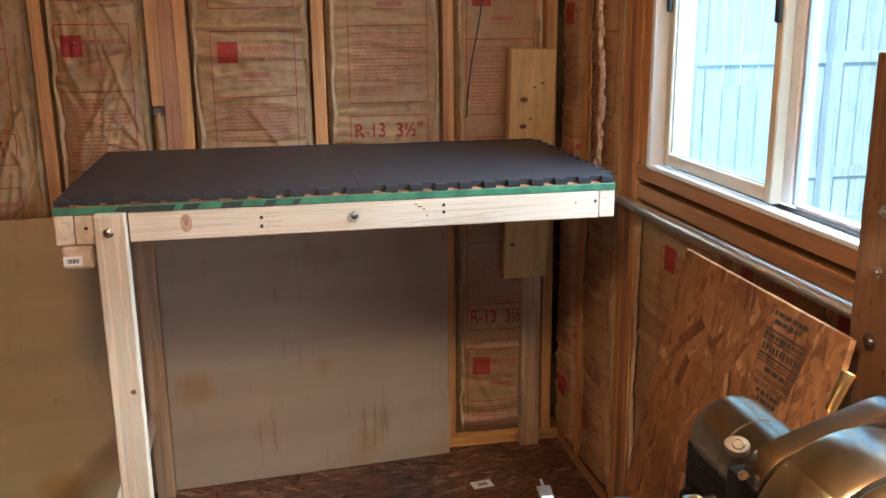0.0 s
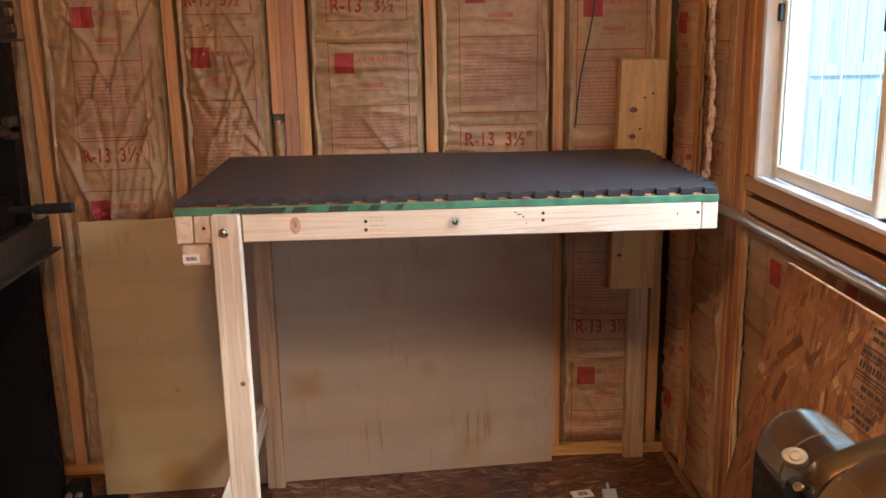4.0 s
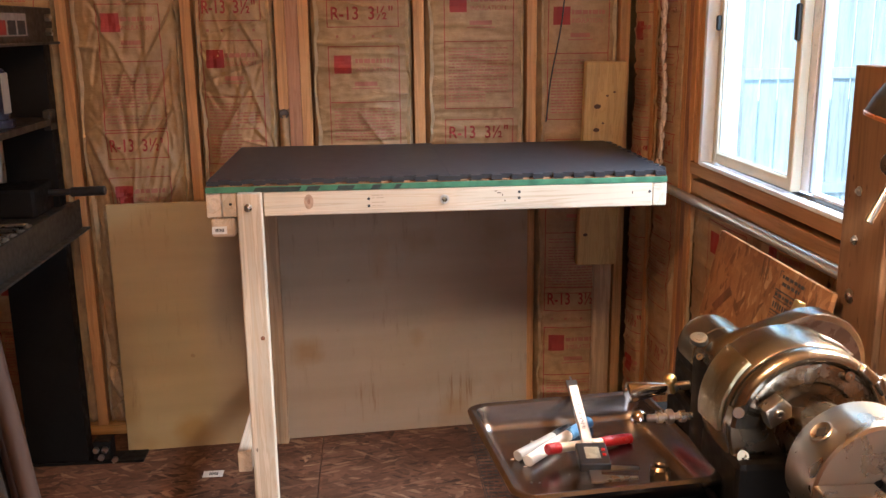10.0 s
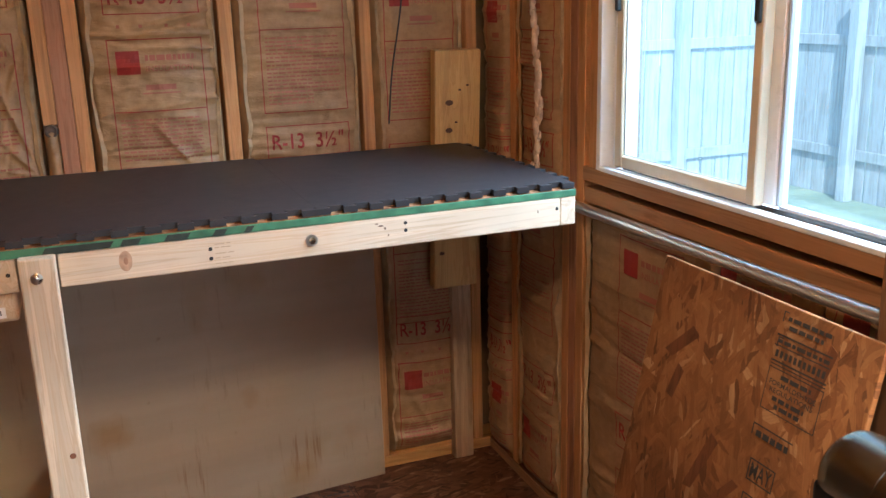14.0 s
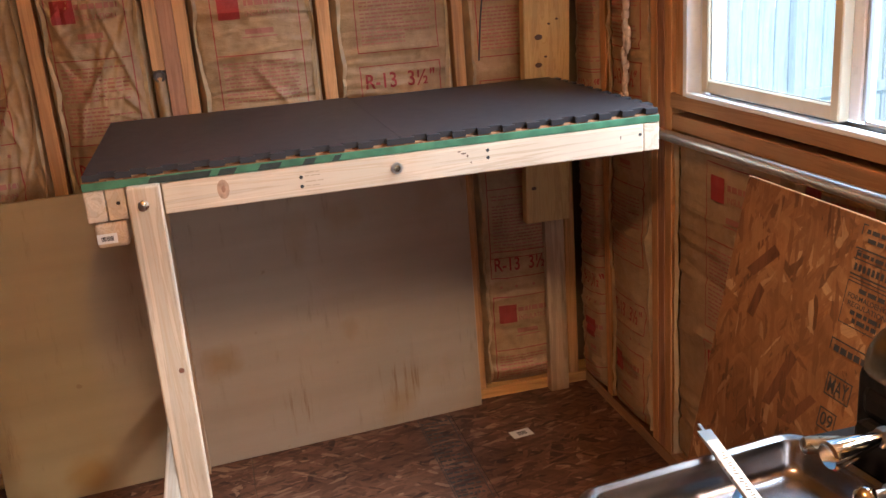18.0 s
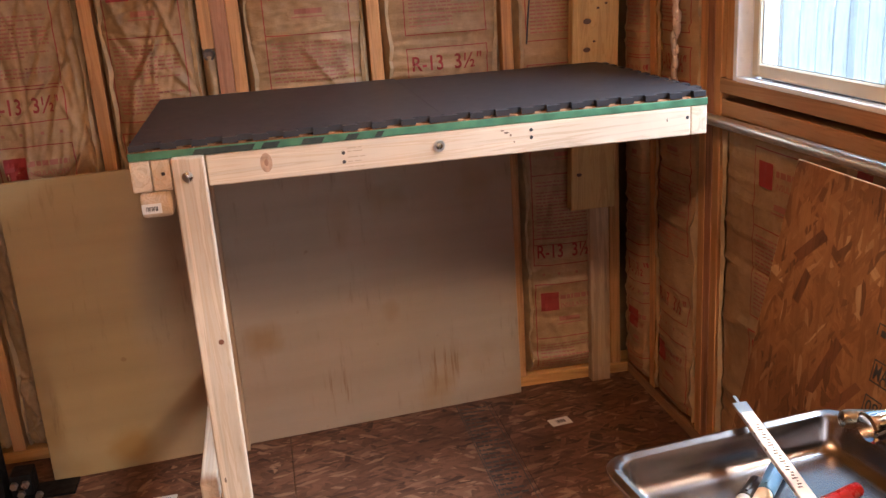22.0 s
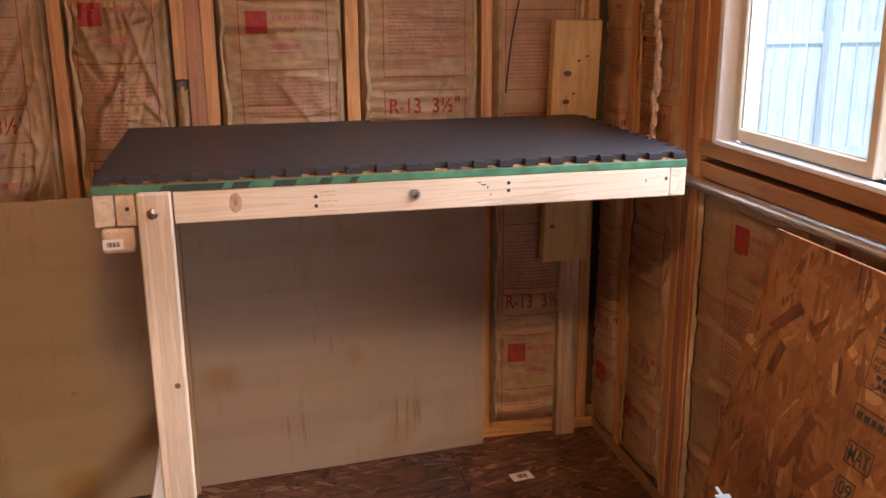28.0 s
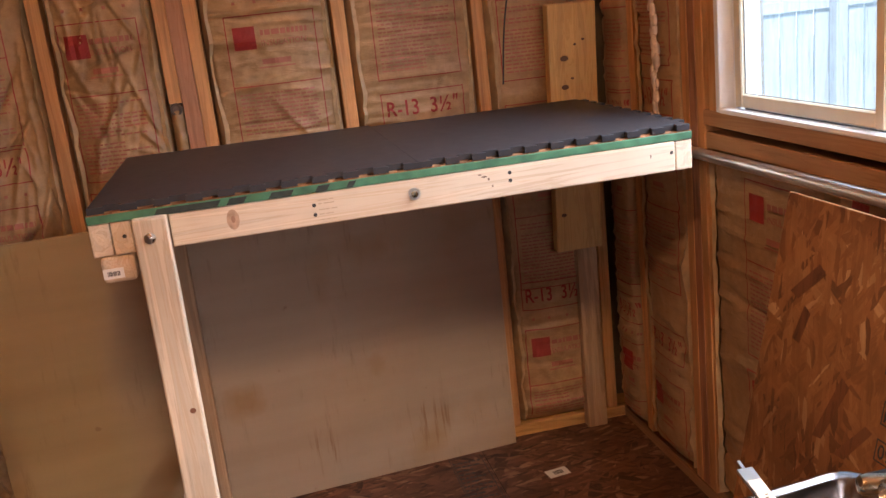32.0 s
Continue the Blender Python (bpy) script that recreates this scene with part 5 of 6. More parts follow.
part("gear_cover", join(box(0.617, 0.710, 0.650, 0.779, 0.8735, 1.006, 0.010, 3), box(0.598, 0.640, 0.600, 0.655, 0.8735, 1.035, 0.008, 2)), black_metal, machine, "black gear cover", True)
lug_m = Matrix.Translation((0.603, 0.640, 1.062)) @ Vector((-0.34, -0.50, 0.80)).to_track_quat("Z", "Y").to_matrix().to_4x4()
lug = part("hinge_lug", prism([(0.012 * math.cos(radians(a)) * (1.15 if 90 < a < 270 else 0.9), 0.0095 * math.sin(radians(a))) for a in range(0, 360, 20)], -0.010, 0.0, lug_m, 0.002), worn_steel, machine, "worn hinge lug", True)
part("pivot_screw", lathe([(0, 0.0006), (0.0042, 0.0006), (0.0042, 0.0016), (0.0058, 0.0012), (0.0062, 0.0001), (0, 0.0001)], lug_m, 20), worn_steel, lug, "", True)
cap_screw((0.598, 0.617, 1.041), (-0.6, -0.6, 0.5), 0.0050, 0.006, cast, machine, "small bolt head", False)
part("belt_pin", rod((0.786, 0.770, 1.020), (0.806, 0.770, 1.066), 0.0062, 18, r2=0.0088), brass, machine, "brass pin with a flared top", True)
part("machine_body", join(box(0.600, 0.795, 0.478, 0.760, 0.873, 0.955, 0.010, 2), box(0.612, 0.780, 0.598, 0.765, 0.9555, 0.990, 0.010, 2)), black_metal, machine, "black lathe body")
part("bed", join(box(0.625, 0.665, 0.285, 0.477, 0.873, 0.900, 0.003), box(0.715, 0.755, 0.285, 0.477, 0.873, 0.900, 0.003), box(0.645, 0.735, 0.285, 0.477, 0.8735, 0.882, 0.002)), grey_metal, machine, "flat lathe bed")
part("way_strip", box(0.592, 0.600, 0.300, 0.560, 0.872, 0.882, 0.002), grey_metal, machine, "worn slanted strip along the bed")
g1 = part("crank_arm", rod((0.640, 0.695, 0.972), (0.588, 0.693, 0.970), 0.0065, 16), steel, machine, "", True)
part("crank_nut", rod((0.590, 0.693, 0.970), (0.578, 0.693, 0.9695), 0.0105, 6), steel, g1)
part("cone_grip", lathe([(0, 0), (0.0125, 0.0), (0.0150, 0.002), (0.0150, 0.005), (0.0110, 0.034), (0.0065, 0.056), (0.0060, 0.060), (0, 0.060)], Matrix.Translation((0.520, 0.690, 0.964)) @ pose(0, 0, 0, 0, 84, 2), 32), polished, g1, "polished cone grip", True)
g3 = part("rear_crank_arm", rod((0.640, 0.725, 0.955), (0.590, 0.722, 0.952), 0.0050, 14), steel, machine, "", True)
part("taper_grip", lathe([(0, 0), (0.006, 0.001), (0.0090, 0.004), (0.0095, 0.010), (0.0070, 0.036), (0.0045, 0.062), (0, 0.062)], Matrix.Translation((0.530, 0.745, 0.944)) @ pose(0, 0, 0, 0, 86, -18), 28), dark_cast, g3, "polished tapered grip", True)
g2 = part("ball_lever", rod((0.625, 0.642, 0.948), (0.528, 0.640, 0.947), 0.0050, 16), steel, machine, "", True)
for x, r in ((0.548, 0.0085), (0.562, 0.0105), (0.580, 0.0085)):
    part("collar", rod((x, 0.6405, 0.9474), (x + 0.009, 0.6407, 0.9476), r, 18), steel, g2, "", True)
part("ball", lathe([(0.0120 * math.sin(radians(a)), 0.0120 * -math.cos(radians(a))) for a in range(0, 181, 10)], Matrix.Translation((0.524, 0.640, 0.947)), 28), polished, g2, "chrome ball", True)
part("knob", lathe([(0.0092 * math.sin(radians(a)), 0.0080 * -math.cos(radians(a))) for a in range(0, 181, 12)], Matrix.Translation((0.568, 0.649, 0.999)), 24), brass, machine, "brass knob", True)
part("knob_stem", rod((0.569, 0.650, 0.994), (0.578, 0.664, 0.974), 0.0040, 12), brass, machine)
part("round_nut", join(rod((0.543, 0.600, 0.8725), (0.543, 0.600, 0.896), 0.0135, 24, 0.004), rod((0.543, 0.600, 0.8961), (0.543, 0.600, 0.902), 0.008, 20)), dark_cast, machine, "", True)

# ---- tray and the tools in it ----
tray = thing("sheet_pan", "worn stainless sheet pan used as a tool tray", "tray", at=(0.45, 0.70, 0.872))


def rounded_rect(x0, x1, y0, y1, r, n=7):
    out = []
    for cx, cy, a0 in ((x1 - r, y1 - r, 0), (x0 + r, y1 - r, 90), (x0 + r, y0 + r, 180), (x1 - r, y0 + r, 270)):
        for i in range(n + 1):
            a = radians(a0 + 90 * i / n)
            out.append((cx + r * math.cos(a), cy + r * math.sin(a)))
    return out


def pan(levels):
    """Joins outlines at heights into one sheet."""
    bm = bmesh.new()
    loops = [[bm.verts.new((x, y, z)) for x, y in o] for o, z in levels]
    for a, b in zip(loops, loops[1:]):
        n = len(a)
        for i in range(n):
            bm.faces.new((a[i], a[(i + 1) % n], b[(i + 1) % n], b[i]))
    bm.faces.new(loops[-1])
    bmesh.ops.recalc_face_normals(bm, faces=bm.faces[:])
    bmesh.ops.solidify(bm, geom=bm.faces[:], thickness=-0.0012)
    return bm


TX, TY = 0.1425, 0.150


def pan_ring(inset, r, z):
    return rounded_rect(-TX + inset, TX - inset, -TY + inset, TY - inset, r), z


pan_bm = pan([pan_ring(0, 0.030, 0.905), pan_ring(-0.001, 0.030, 0.910), pan_ring(0.004, 0.028, 0.912), pan_ring(0.010, 0.024, 0.910), pan_ring(0.013, 0.022, 0.9045), pan_ring(0.0165, 0.020, 0.8900), pan_ring(0.0190, 0.0185, 0.8830), pan_ring(0.0230, 0.017, 0.8782), pan_ring(0.0290, 0.015, 0.8753), pan_ring(0.0370, 0.012, 0.8745)])
pan_bm.transform(Matrix.Translation((0.457, 0.661, 0)) @ pose(0, 0, 0, 0, 0, 6.0))
part("pan", pan_bm, pan_metal, tray, "", True)

caliper = thing("digital_caliper", "steel digital caliper lying across the tray", "caliper", at=(0.46, 0.7, 0.88))
cm = Matrix.Translation((0.452, 0.590, 0.893)) @ pose(0, 0, 0, 8.5, 0, -4.5)
part("beam", box(-0.008, 0.008, -0.020, 0.245, -0.0015, 0.002, 0.0005, 1, cm), steel, caliper)
part("scale", box(-0.0065, 0.0065, 0.060, 0.225, 0.0022, 0.0028, 0, 1, cm), white_plastic, caliper, "pale scale strip")
part("scale_text", join(*[box(-0.003 + 0.0015 * (i % 3), 0.0015 + 0.0015 * (i % 2), 0.105 + i * 0.0042, 0.1066 + i * 0.0042, 0.0029, 0.0031, 0, 1, cm) for i in range(24)]), black_ink, caliper)
part("depth_rod", box(-0.0015, 0.0015, 0.246, 0.258, -0.001, 0.001, 0, 1, cm), steel, caliper)
disp = part("display", box(-0.020, 0.022, 0.006, 0.056, -0.002, 0.012, 0.002, 2, cm), black_plastic, caliper, "black display housing")
part("screen", box(-0.010, 0.010, 0.018, 0.044, 0.0122, 0.0128, 0, 1, cm), plain("grey liquid crystal", (0.36, 0.38, 0.33), 0.3), disp, "grey display")
for y in (0.022, 0.034):
    part("button", box(0.013, 0.018, y, y + 0.006, 0.0122, 0.014, 0.0006, 1, cm), red_plastic, disp)
for y0, dx in ((-0.018, 0.055), (0.004, 0.060)):
    part("caliper_jaw", prism([(0.006, y0), (dx, y0 + 0.006), (dx, y0 + 0.009), (0.006, y0 + 0.014)], -0.001, 0.002, cm), steel, caliper)


def pen(name, label, a, b, r, body_m, cap_m, cap=0.32):
    a, b = Vector(a), Vector(b)
    root = thing(name, label, "pen", at=a)
    k = a.lerp(b, 1 - cap)
    part("barrel", rod(a, k, r * 0.92, 18), body_m, root, "", True)
    c = part("cap", rod(k, b, r, 18), cap_m, root, "", True)
    part("clip", rod(k.lerp(b, 0.1) + Vector((0, 0, r)), b.lerp(k, 0.1) + Vector((0, 0, r)), r * 0.18, 8), cap_m, c)
    return root


pen("marker", "white marker with a blue cap in the tray", (0.372, 0.655, 0.8835), (0.487, 0.775, 0.8835), 0.009, white_plastic, blue_plastic, 0.36)
pen("marker", "grey marker beside a white one in the tray", (0.360, 0.672, 0.8835), (0.450, 0.752, 0.8835), 0.0085, plain("grey plastic", (0.30, 0.30, 0.30), 0.4), black_plastic, 0.3)
red_pen = pen("pen", "cream pen with a red cap in the tray", (0.405, 0.655, 0.9005), (0.535, 0.715, 0.882), 0.0075, plain("cream plastic", (0.62, 0.55, 0.42), 0.4), red_plastic, 0.38)
part("tip", rod((0.3985, 0.652, 0.9015), (0.418, 0.661, 0.8990), 0.0079, 16), red_plastic, red_pen, "red end")
rnd = random.Random(4)
for i in range(12):
    x, y = rnd.uniform(0.34, 0.50), rnd.uniform(0.58, 0.82)
    tagged(obj("metal_chip", box(x, x + rnd.uniform(0.002, 0.006), y, y + rnd.uniform(0.002, 0.005), 0.8746, 0.8765, 0.0006, 1), steel), "small bright metal chip in the tray", "chip", "chips in the tray")

bottle = thing("squeeze_bottle", "black squeeze bottle with a red tip on the stand", "bottle", at=(0.505, 0.485, 0.872))
part("body", lathe([(0, 0), (0.020, 0), (0.022, 0.003), (0.022, 0.004), (0.010, 0.009), (0, 0.009)], Matrix.Translation((0.505, 0.485, 0.8721)), 24), black_plastic, bottle, "", True)
part("nozzle", rod((0.505, 0.485, 0.881), (0.505, 0.485, 0.893), 0.0045, 14, r2=0.0035), white_plastic, bottle, "", True)
part("tip", rod((0.505, 0.485, 0.8932), (0.505, 0.485, 0.903), 0.0045, 14, r2=0.003), red_plastic, bottle, "", True)

# ---- cup on the pipe ----
pipe = thing("pipe_bracket", "black pipe bracket fixed to the wall planks", "bracket", at=(1.02, 0.78, 0.91))
part("pipe", rod((0.780, 0.690, 0.885), (1.050, 0.802, 0.918), 0.0165, 24), black_metal, pipe, "", True)
part("shelf", lathe([(0, 0), (0.054, 0), (0.055, 0.003), (0, 0.003)], Matrix.Translation((1.020, 0.745, 0.9265)), 32), black_metal, pipe, "", True)
cup = thing("cup", "clear red plastic cup with a black band, holding brushes", "cup", at=(1.020, 0.745, 0.930))
cup_m = Matrix.Translation((1.020, 0.745, 0.9298))
part("wall", lathe([(0, 0), (0.040, 0), (0.042, 0.003), (0.048, 0.125), (0.0495, 0.128), (0.047, 0.128), (0.040, 0.006), (0, 0.005)], cup_m, 40), red_clear, cup, "", True)
part("band", lathe([(0.0445, 0.052), (0.0462, 0.052), (0.0475, 0.078), (0.0458, 0.078), (0.0445, 0.052)], cup_m, 40), foam_black, cup, "black band", True)
brush = thing("brush", "thin white-handled brush standing in the cup", "brush", at=(1.0, 0.74, 0.94))
part("handle", rod((1.020, 0.735, 0.940), (0.972, 0.700, 1.080), 0.005, 12), white_plastic, brush, "", True)
part("handle", rod((1.028, 0.738, 0.940), (0.960, 0.715, 1.075), 0.004, 12), white_plastic, brush, "", True)

# ---- shop press ----
press = thing("shop_press", "black steel shop press with a bottle jack", "press", at=(-0.86, 2.18, FZ))
for y in (1.83, 2.47):
    x = -0.875 - (2.47 - y) * 0.04
    up = part("upright", box(x - 0.14, x + 0.055, y, y + 0.006, FZ + 0.01, 1.545, 0.001), black_metal, press)
    for fx in (x + 0.049, x - 0.140):
        part("flange", box(fx, fx + 0.006, y + 0.0061, y + 0.060, FZ + 0.01, 1.545, 0.001), black_metal, up)
    for i in range(9):
        part("hole", rod((x + 0.0552, y + 0.03, 0.20 + i * 0.085), (x + 0.0558, y + 0.03, 0.20 + i * 0.085), 0.007, 12), black_ink, up)
    part("foot", box(x - 0.24, x + 0.24, y - 0.010, y + 0.075, FZ, FZ + 0.008, 0.002), black_metal, press)
    part("foot_bracket", box(x + 0.071, x + 0.13, y + 0.001, y + 0.07, FZ + 0.009, FZ + 0.075, 0.006, 2), black_metal, press)
    for dx, dz in ((0.085, 0.05), (0.115, 0.05), (0.10, 0.022), (0.145, 0.012)):
        part("foot_bolt", rod((x + dx, y + 0.0005, FZ + dz), (x + dx, y - 0.014, FZ + dz), 0.011, 6), steel, press)
top = part("crossbeam", join(box(-0.822, -0.814, 1.80, 2.56, 1.435, 1.545, 0.002), box(-0.840, -0.8221, 1.80, 2.56, 1.535, 1.545, 0.002)), grey_metal, press, "grey top crossbeam")
part("flange", box(-0.8139, -0.795, 1.80, 2.56, 1.435, 1.443, 0.002), grey_metal, top)
part("rear_channel", box(-0.96, -0.952, 1.80, 2.56, 1.435, 1.545, 0.002), grey_metal, top)
for y in (1.855, 2.50):
    for z in (1.472, 1.515):
        part("bolt", rod((-0.8138, y, z), (-0.797, y, z), 0.013, 6), steel, top, "zinc bolt head")
lab = part("sticker", box(-0.8137, -0.8130, 2.10, 2.33, 1.462, 1.525), plain("greyed sticker", (0.30, 0.27, 0.25), 0.5, var=0.3, scale=40), top, "greyed warning sticker")
for i in range(3):
    part("sticker_bar", box(-0.8129, -0.8125, 2.108 + 0.074 * i, 2.168 + 0.074 * i, 1.466, 1.505), red_ink if i == 0 else black_ink, lab)
bed = part("bed", box(-0.800, -0.792, 1.72, 2.58, 0.835, 0.935, 0.002), grey_metal, press, "grey press bed")
part("flange", box(-0.7919, -0.765, 1.72, 2.58, 0.835, 0.842, 0.002), grey_metal, bed)
part("rear_channel", box(-0.99, -0.982, 1.72, 2.58, 0.835, 0.935, 0.002), grey_metal, bed)
part("bed_plate", box(-0.981, -0.801, 1.75, 2.56, 0.918, 0.930, 0.002), grey_metal, press)
part("bed_pin", rod((-0.76, 1.745, 0.815), (-1.02, 1.745, 0.815), 0.010, 14), steel, press, "steel pin", True)
part("ram_plate", join(box(-0.955, -0.800, 1.90, 2.46, 1.195, 1.215, 0.002), box(-0.82, -0.80, 2.40, 2.46, 1.18, 1.24, 0.002)), grey_metal, press)
part("ram", rod((-0.88, 2.16, 1.194), (-0.88, 2.16, 1.06), 0.022, 20), steel, press, "", True)
jack = part("bottle_jack", lathe([(0, 0), (0.058, 0), (0.058, 0.02), (0.046, 0.024), (0.046, 0.150), (0.040, 0.160), (0.024, 0.165), (0.024, 0.205), (0.028, 0.206), (0.028, 0.218), (0, 0.218)], Matrix.Translation((-0.875, 2.16, 1.2155)), 32), plain("navy enamel", (0.030, 0.030, 0.055), 0.25), press, "dark navy bottle jack", True)
part("jack_label", box(-0.8288, -0.8268, 2.125, 2.175, 1.255, 1.365), plain("grey label", (0.40, 0.36, 0.32), 0.5), jack, "pale label")
part("jack_collar", lathe([(0.0245, 0.17), (0.034, 0.172), (0.034, 0.20), (0.0245, 0.202)], Matrix.Translation((-0.875, 2.16, 1.2155)), 24), black_plastic, jack, "black collar", True)
part("handle", join(rod((-0.90, 2.41, 0.985), (-0.74, 2.40, 0.990), 0.010, 14), rod((-0.76, 2.401, 0.989), (-0.655, 2.395, 0.992), 0.015, 16)), black_plastic, press, "black pump handle", True)
part("pump", box(-0.96, -0.83, 2.28, 2.45, 0.9305, 1.02, 0.010, 2), black_metal, press, "black pump block")
rnd = random.Random(9)
for i in range(7):
    y = 1.80 + i * 0.058
    w = thing("wrench", "chrome wrench lying on the press bed", "wrench", "wrenches on the press bed", at=(-0.88, y, 0.93))
    part("shank", rod((-0.960, y, 0.936), (-0.815, y + rnd.uniform(-0.02, 0.02), 0.937), 0.005, 10), steel, w, "", True)
    part("ring_end", lathe([(0.007, 0), (0.012, 0), (0.012, 0.008), (0.007, 0.008), (0.007, 0)], Matrix.Translation((-0.811, y, 0.9305)), 18), steel, w, "", True)

for i, (x, y) in enumerate(((-0.87, 1.80), (-0.93, 1.88))):
    tagged(obj("wood_pole", rod((x + 0.150, y - 0.03, FZ), (x + 0.045, y + 0.0, 0.825), 0.026 - 0.004 * i, 16), brown_wood, True), "dark brown wooden pole leaning inside the press", "pole")

stool = thing("stool", "small wooden stool with grey tube legs", "stool", at=(-0.815, 1.28, FZ))
part("seat", box(-0.980, -0.650, 1.16, 1.40, 0.785, 0.845, 0.006, 2), pine_x, stool, "worn wooden top")
for k in range(5):
    part("nail_hole", rod((-0.6499, 1.20 + k * 0.04, 0.802 + 0.012 * (k % 2)), (-0.6494, 1.20 + k * 0.04, 0.802 + 0.012 * (k % 2)), 0.0035, 10), black_ink, stool)
for x, y in ((-0.685, 1.19), (-0.685, 1.37), (-0.94, 1.19), (-0.94, 1.37)):
    part("leg", rod((x + 0.10 * (1 if x > -0.8 else -1), y, FZ), (x, y, 0.786), 0.011, 14), grey_metal, stool, "grey tube leg", True)
jar = thing("jar", "clear plastic jar with a pale lid on the stool", "jar", at=(-0.706, 1.30, 0.845))
part("body", lathe([(0, 0), (0.050, 0), (0.056, 0.006), (0.056, 0.075), (0.048, 0.088), (0.046, 0.088), (0.053, 0.074), (0.053, 0.007), (0, 0.003)], Matrix.Translation((-0.706, 1.30, 0.8455)), 32), clear_plastic, jar, "", True)
part("lid", lathe([(0, 0), (0.047, 0), (0.048, 0.003), (0.048, 0.016), (0, 0.017)], Matrix.Translation((-0.706, 1.30, 0.9336)), 32), clear_plastic, jar, "", True)

# ---- light on the ceiling ----
lampholder = thing("ceiling_lamp", "bare warm bulb in a white lampholder on the ceiling", "lamp", at=(0.05, 0.28, TOP))
part("holder", lathe([(0, 0), (0.055, 0), (0.055, -0.02), (0.03, -0.06), (0.02, -0.08), (0, -0.08)], Matrix.Translation((0.05, 0.28, TOP - 0.001)), 28), white_plastic, lampholder, "", True)
part("bulb", lathe([(0, 0), (0.012, 0), (0.014, -0.02), (0.030, -0.05), (0.022, -0.08), (0, -0.092)], Matrix.Translation((0.05, 0.28, TOP - 0.081)), 24), bulb_glow, lampholder, "lit bulb", True)

# ---- print and tags ----
ink = Flat()


def on_sheet(u, v):
    """u along the sheet towards the camera's end, v up its slope."""
    return tuple(sheet_m @ Vector((-0.0012, -u, v)))


rnd = random.Random(21)
U0, U1 = 0.338, 0.462
ink.words(U0 + 0.016, U1 - 0.012, 0.948, 0.007, rnd, 1)
ink.words(U0 + 0.022, U1 - 0.022, 0.934, 0.007, rnd, 1)
for v in (0.962, 0.918):
    ink.strip(U0 + 0.004, U0 + 0.0065, v - 0.018, v)
    ink.strip(U0 + 0.004, U0 + 0.016, v - 0.002, v)
ink.strip(U0, U1, 0.9195, 0.9225)
ink.words(U0 + 0.004, U1 - 0.004, 0.9080, 0.0065, rnd, 1)
ink.strip(U0, U1, 0.9020, 0.9040)
for i in range(11):
    ink.strip(U0 + 0.006 + i * 0.0105, U0 + 0.0125 + i * 0.0105, 0.884, 0.896)
ink.strip(U0, U1, 0.8755, 0.8785)
ink.strip(U0, U1, 0.8700, 0.8718)
ink.frame_line(U0, U1, 0.792, 0.866, 0.0018)
ink.words(U0 + 0.030, U1 - 0.025, 0.851, 0.0075, rnd, 1)
ink.letters("FORMALDEHYDE", U0 + 0.008, 0.8375, 0.106, 0.0088)
ink.letters("REGULATIONS", U0 + 0.012, 0.8250, 0.098, 0.0088)
ink.words(U0 + 0.022, U1 - 0.030, 0.8125, 0.0075, rnd, 1)
ink.words(U0 + 0.030, U1 - 0.036, 0.8000, 0.0075, rnd, 1)
mill, month, day, code = Flat(), Flat(), Flat(), Flat()
mill.strip(U0 - 0.004, U0 + 0.090, 0.7605, 0.7630)
mill.strip(U0 - 0.004, U0 - 0.0015, 0.742, 0.7605)
mill.words(U0 + 0.006, U0 + 0.085, 0.742, 0.011, rnd, 1)
month.frame_line(0.346, 0.408, 0.665, 0.704, 0.0025)
month.letters("MAY", 0.352, 0.671, 0.050, 0.027)
day.frame_line(0.347, 0.390, 0.606, 0.642, 0.0025)
day.letters("09", 0.353, 0.612, 0.031, 0.024)
code.frame_line(0.345, 0.395, 0.535, 0.580, 0.0025)
code.words(0.352, 0.388, 0.548, 0.018, rnd, 1)
for f in (mill, month, day, code):
    f.mesh("black_stamp", on_sheet, black_ink, sheet, "black stamp")
ink.mesh("black_stamp", on_sheet, black_ink, sheet, "black grade stamps")
dark_flake = wood("dark flake", (0.17, 0.064, 0.025), "z", knots=False)
for corners in (((0.194, 0.578), (0.218, 0.582), (0.262, 0.690), (0.240, 0.700)), ((0.254, 0.572), (0.282, 0.574), (0.334, 0.642), (0.316, 0.647)), ((0.060, 0.800), (0.085, 0.792), (0.150, 0.852), (0.128, 0.866)), ((0.090, 0.720), (0.112, 0.716), (0.128, 0.776), (0.108, 0.786)), ((0.425, 0.840), (0.446, 0.834), (0.470, 0.930), (0.452, 0.940))):
    part("flake", prism([(u, v) for u, v in corners], 0, 0.0006, sheet_m @ Matrix(((0, 0, -1, -0.0002), (-1, 0, 0, 0), (0, 1, 0, 0), (0, 0, 0, 1)))), dark_flake, sheet, "dark reddish flake")

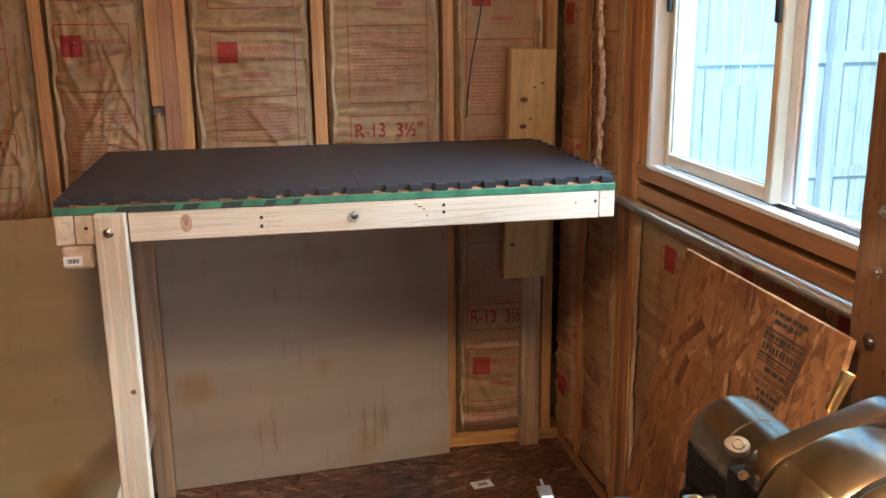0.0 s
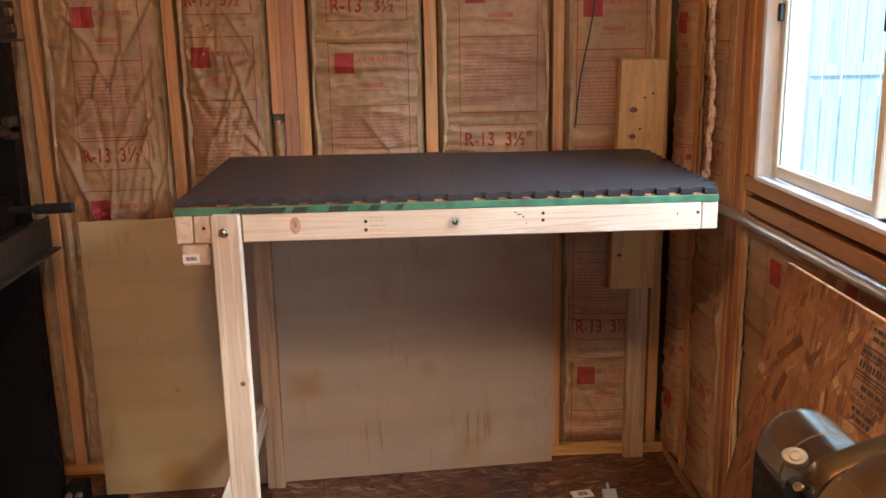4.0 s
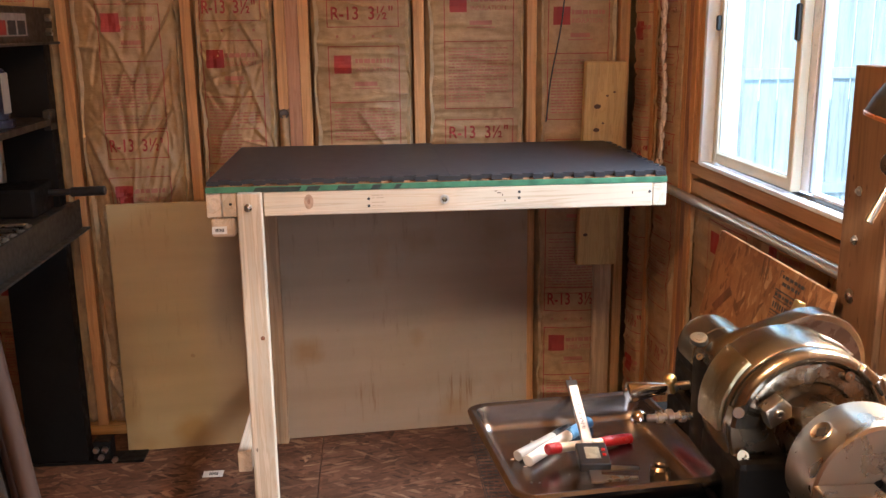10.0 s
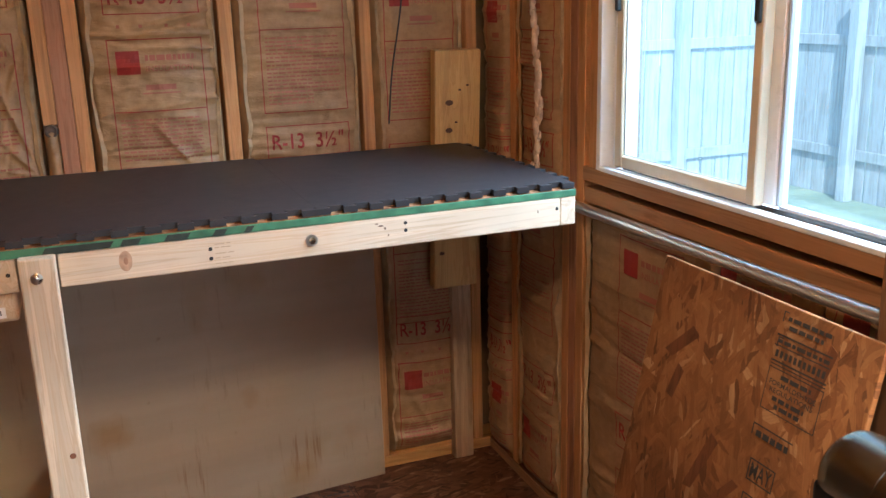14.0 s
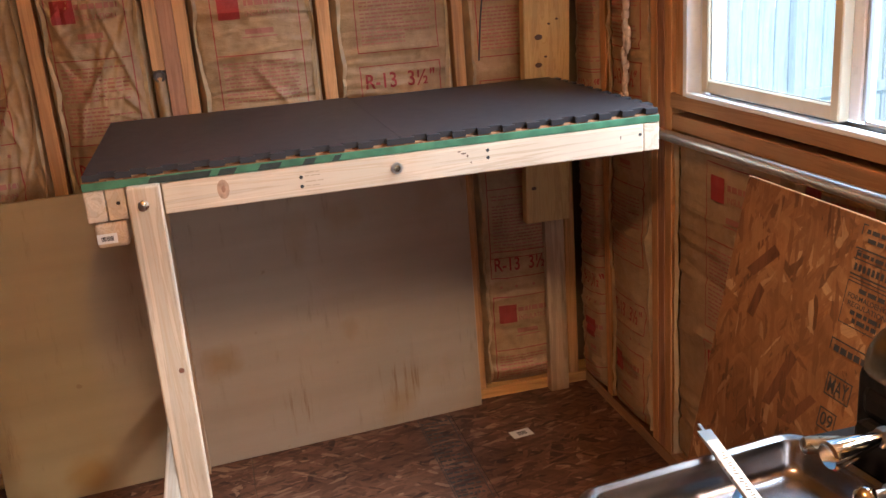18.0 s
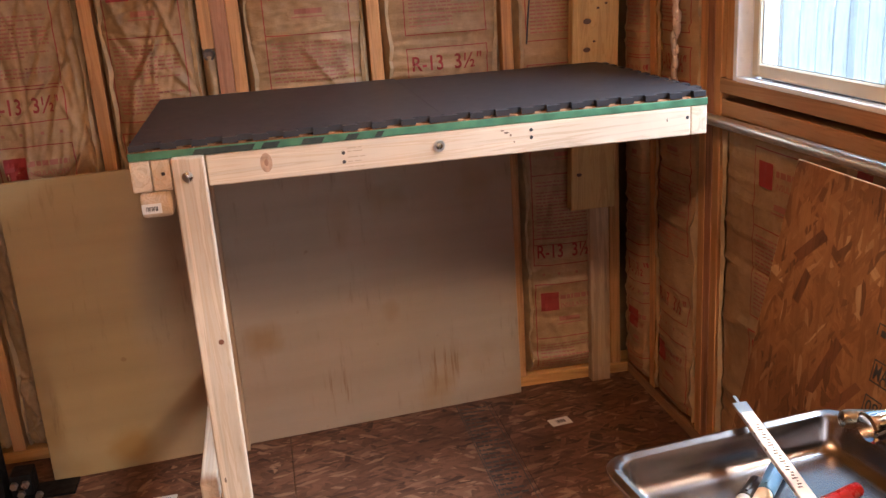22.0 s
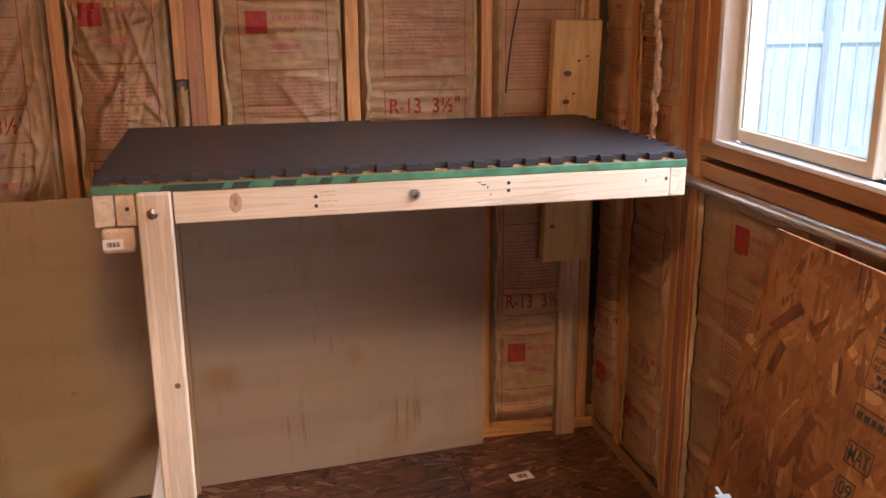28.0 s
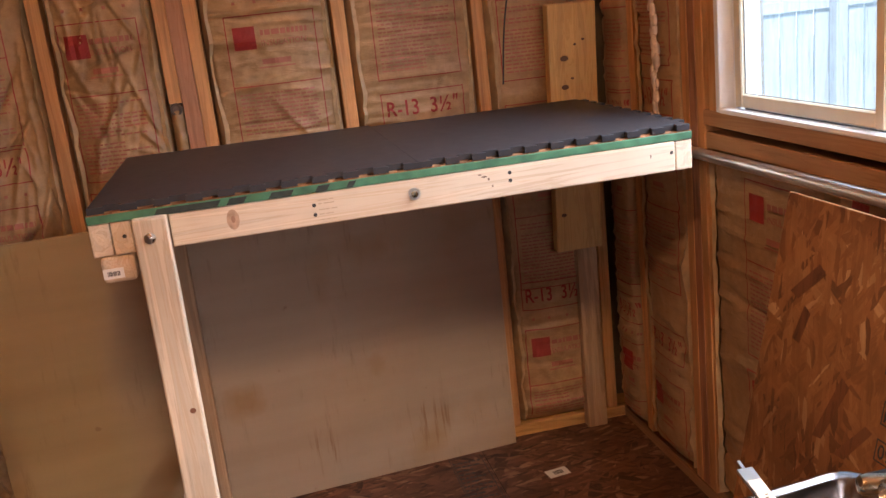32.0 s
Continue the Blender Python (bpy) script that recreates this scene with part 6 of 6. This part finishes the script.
fink = Flat()
for i in range(26):
    y = 2.00 + i * 0.024
    fink.words(0.500, 0.588, y, 0.009, rnd, rnd.choice((1, 0.9, 0.6)))
fink.frame_line(0.494, 0.594, 1.99, 2.64, 0.0025)
fink.strip(0.500, 0.5025, 2.08, 2.62)
fink.mesh("black_stamp", lambda u, v: (u, v, FZ + 0.0006), black_ink, floor, "black stamps on the floor board")
for i, (x, y, a) in enumerate(((0.776, 2.436, 8), (-0.383, 2.347, 0))):
    tm = Matrix.Translation((x, y, FZ)) @ pose(0, 0, 0, 0, 0, a)
    tg = thing("paper_tag", "small white printed paper tag on the floor", "tag", "paper tags on the floor", at=(x, y, FZ))
    part("paper", box(-0.033, 0.033, -0.022, 0.022, 0.0004, 0.0012, 0, 1, tm), white_label, tg)
    part("print", join(*[box(-0.012 + 0.005 * k, -0.009 + 0.005 * k, -0.010, 0.010, 0.0013, 0.0017, 0, 1, tm) for k in range(6)]), black_ink, tg)

# dried foam along the corner stud
bmf = bmesh.new()
rnd = random.Random(12)
z = 1.02
while z < 2.3:
    r = rnd.uniform(0.004, 0.0125)
    c = bmesh.ops.create_icosphere(bmf, subdivisions=2, radius=r, matrix=Matrix.Translation((XW - 0.026 + rnd.uniform(-0.004, 0.004), 2.312 + 0.016 * math.sin(z * 9) + rnd.uniform(-0.012, 0.012), z)) @ Matrix.Diagonal((0.6, 1.1, 1.7, 1)))
    z += r * 0.75
part("knot_hole", lathe([(0.0, -0.006), (0.008, -0.006), (0.011, 0.0), (0.014, 0.002), (0.017, 0.0), (0.0, -0.006)], Matrix.Translation((-0.121, YW - 0.004, 1.190)) @ pose(0, 0, 0, 90, 0, 0), 18), plain("grey torn edge", (0.10, 0.075, 0.06), 0.7, var=0.4, scale=60), wall_north, "torn grey knot hole", True)
tagged(obj("foam_bead", bmf, foam_bead, True), "rough bead of dried foam down the corner insulation", "foam")
cable = tagged(obj("cable", sweep(arc_points([(0.845, 2.645, 2.35), (0.85, 2.643, 2.0), (0.842, 2.640, 1.75), (0.825, 2.640, 1.50), (0.790, 2.642, 1.30), (0.775, 2.645, 1.15)]), 0.0024, 8), black_plastic, True), "thin black cable hanging down the insulation", "cable")

sw = thing("smoke_alarm", "small red box with a grey base above the header", "box", at=(-0.42, 2.73, 1.76))
part("cover", box(-0.452, -0.382, 2.690, 2.733, 1.768, 1.84, 0.004, 2), red_plastic, sw, "red cover")
part("base", box(-0.454, -0.380, 2.688, 2.734, 1.734, 1.767, 0.003, 2), plain("grey box", (0.18, 0.17, 0.16), 0.5), sw, "grey base")
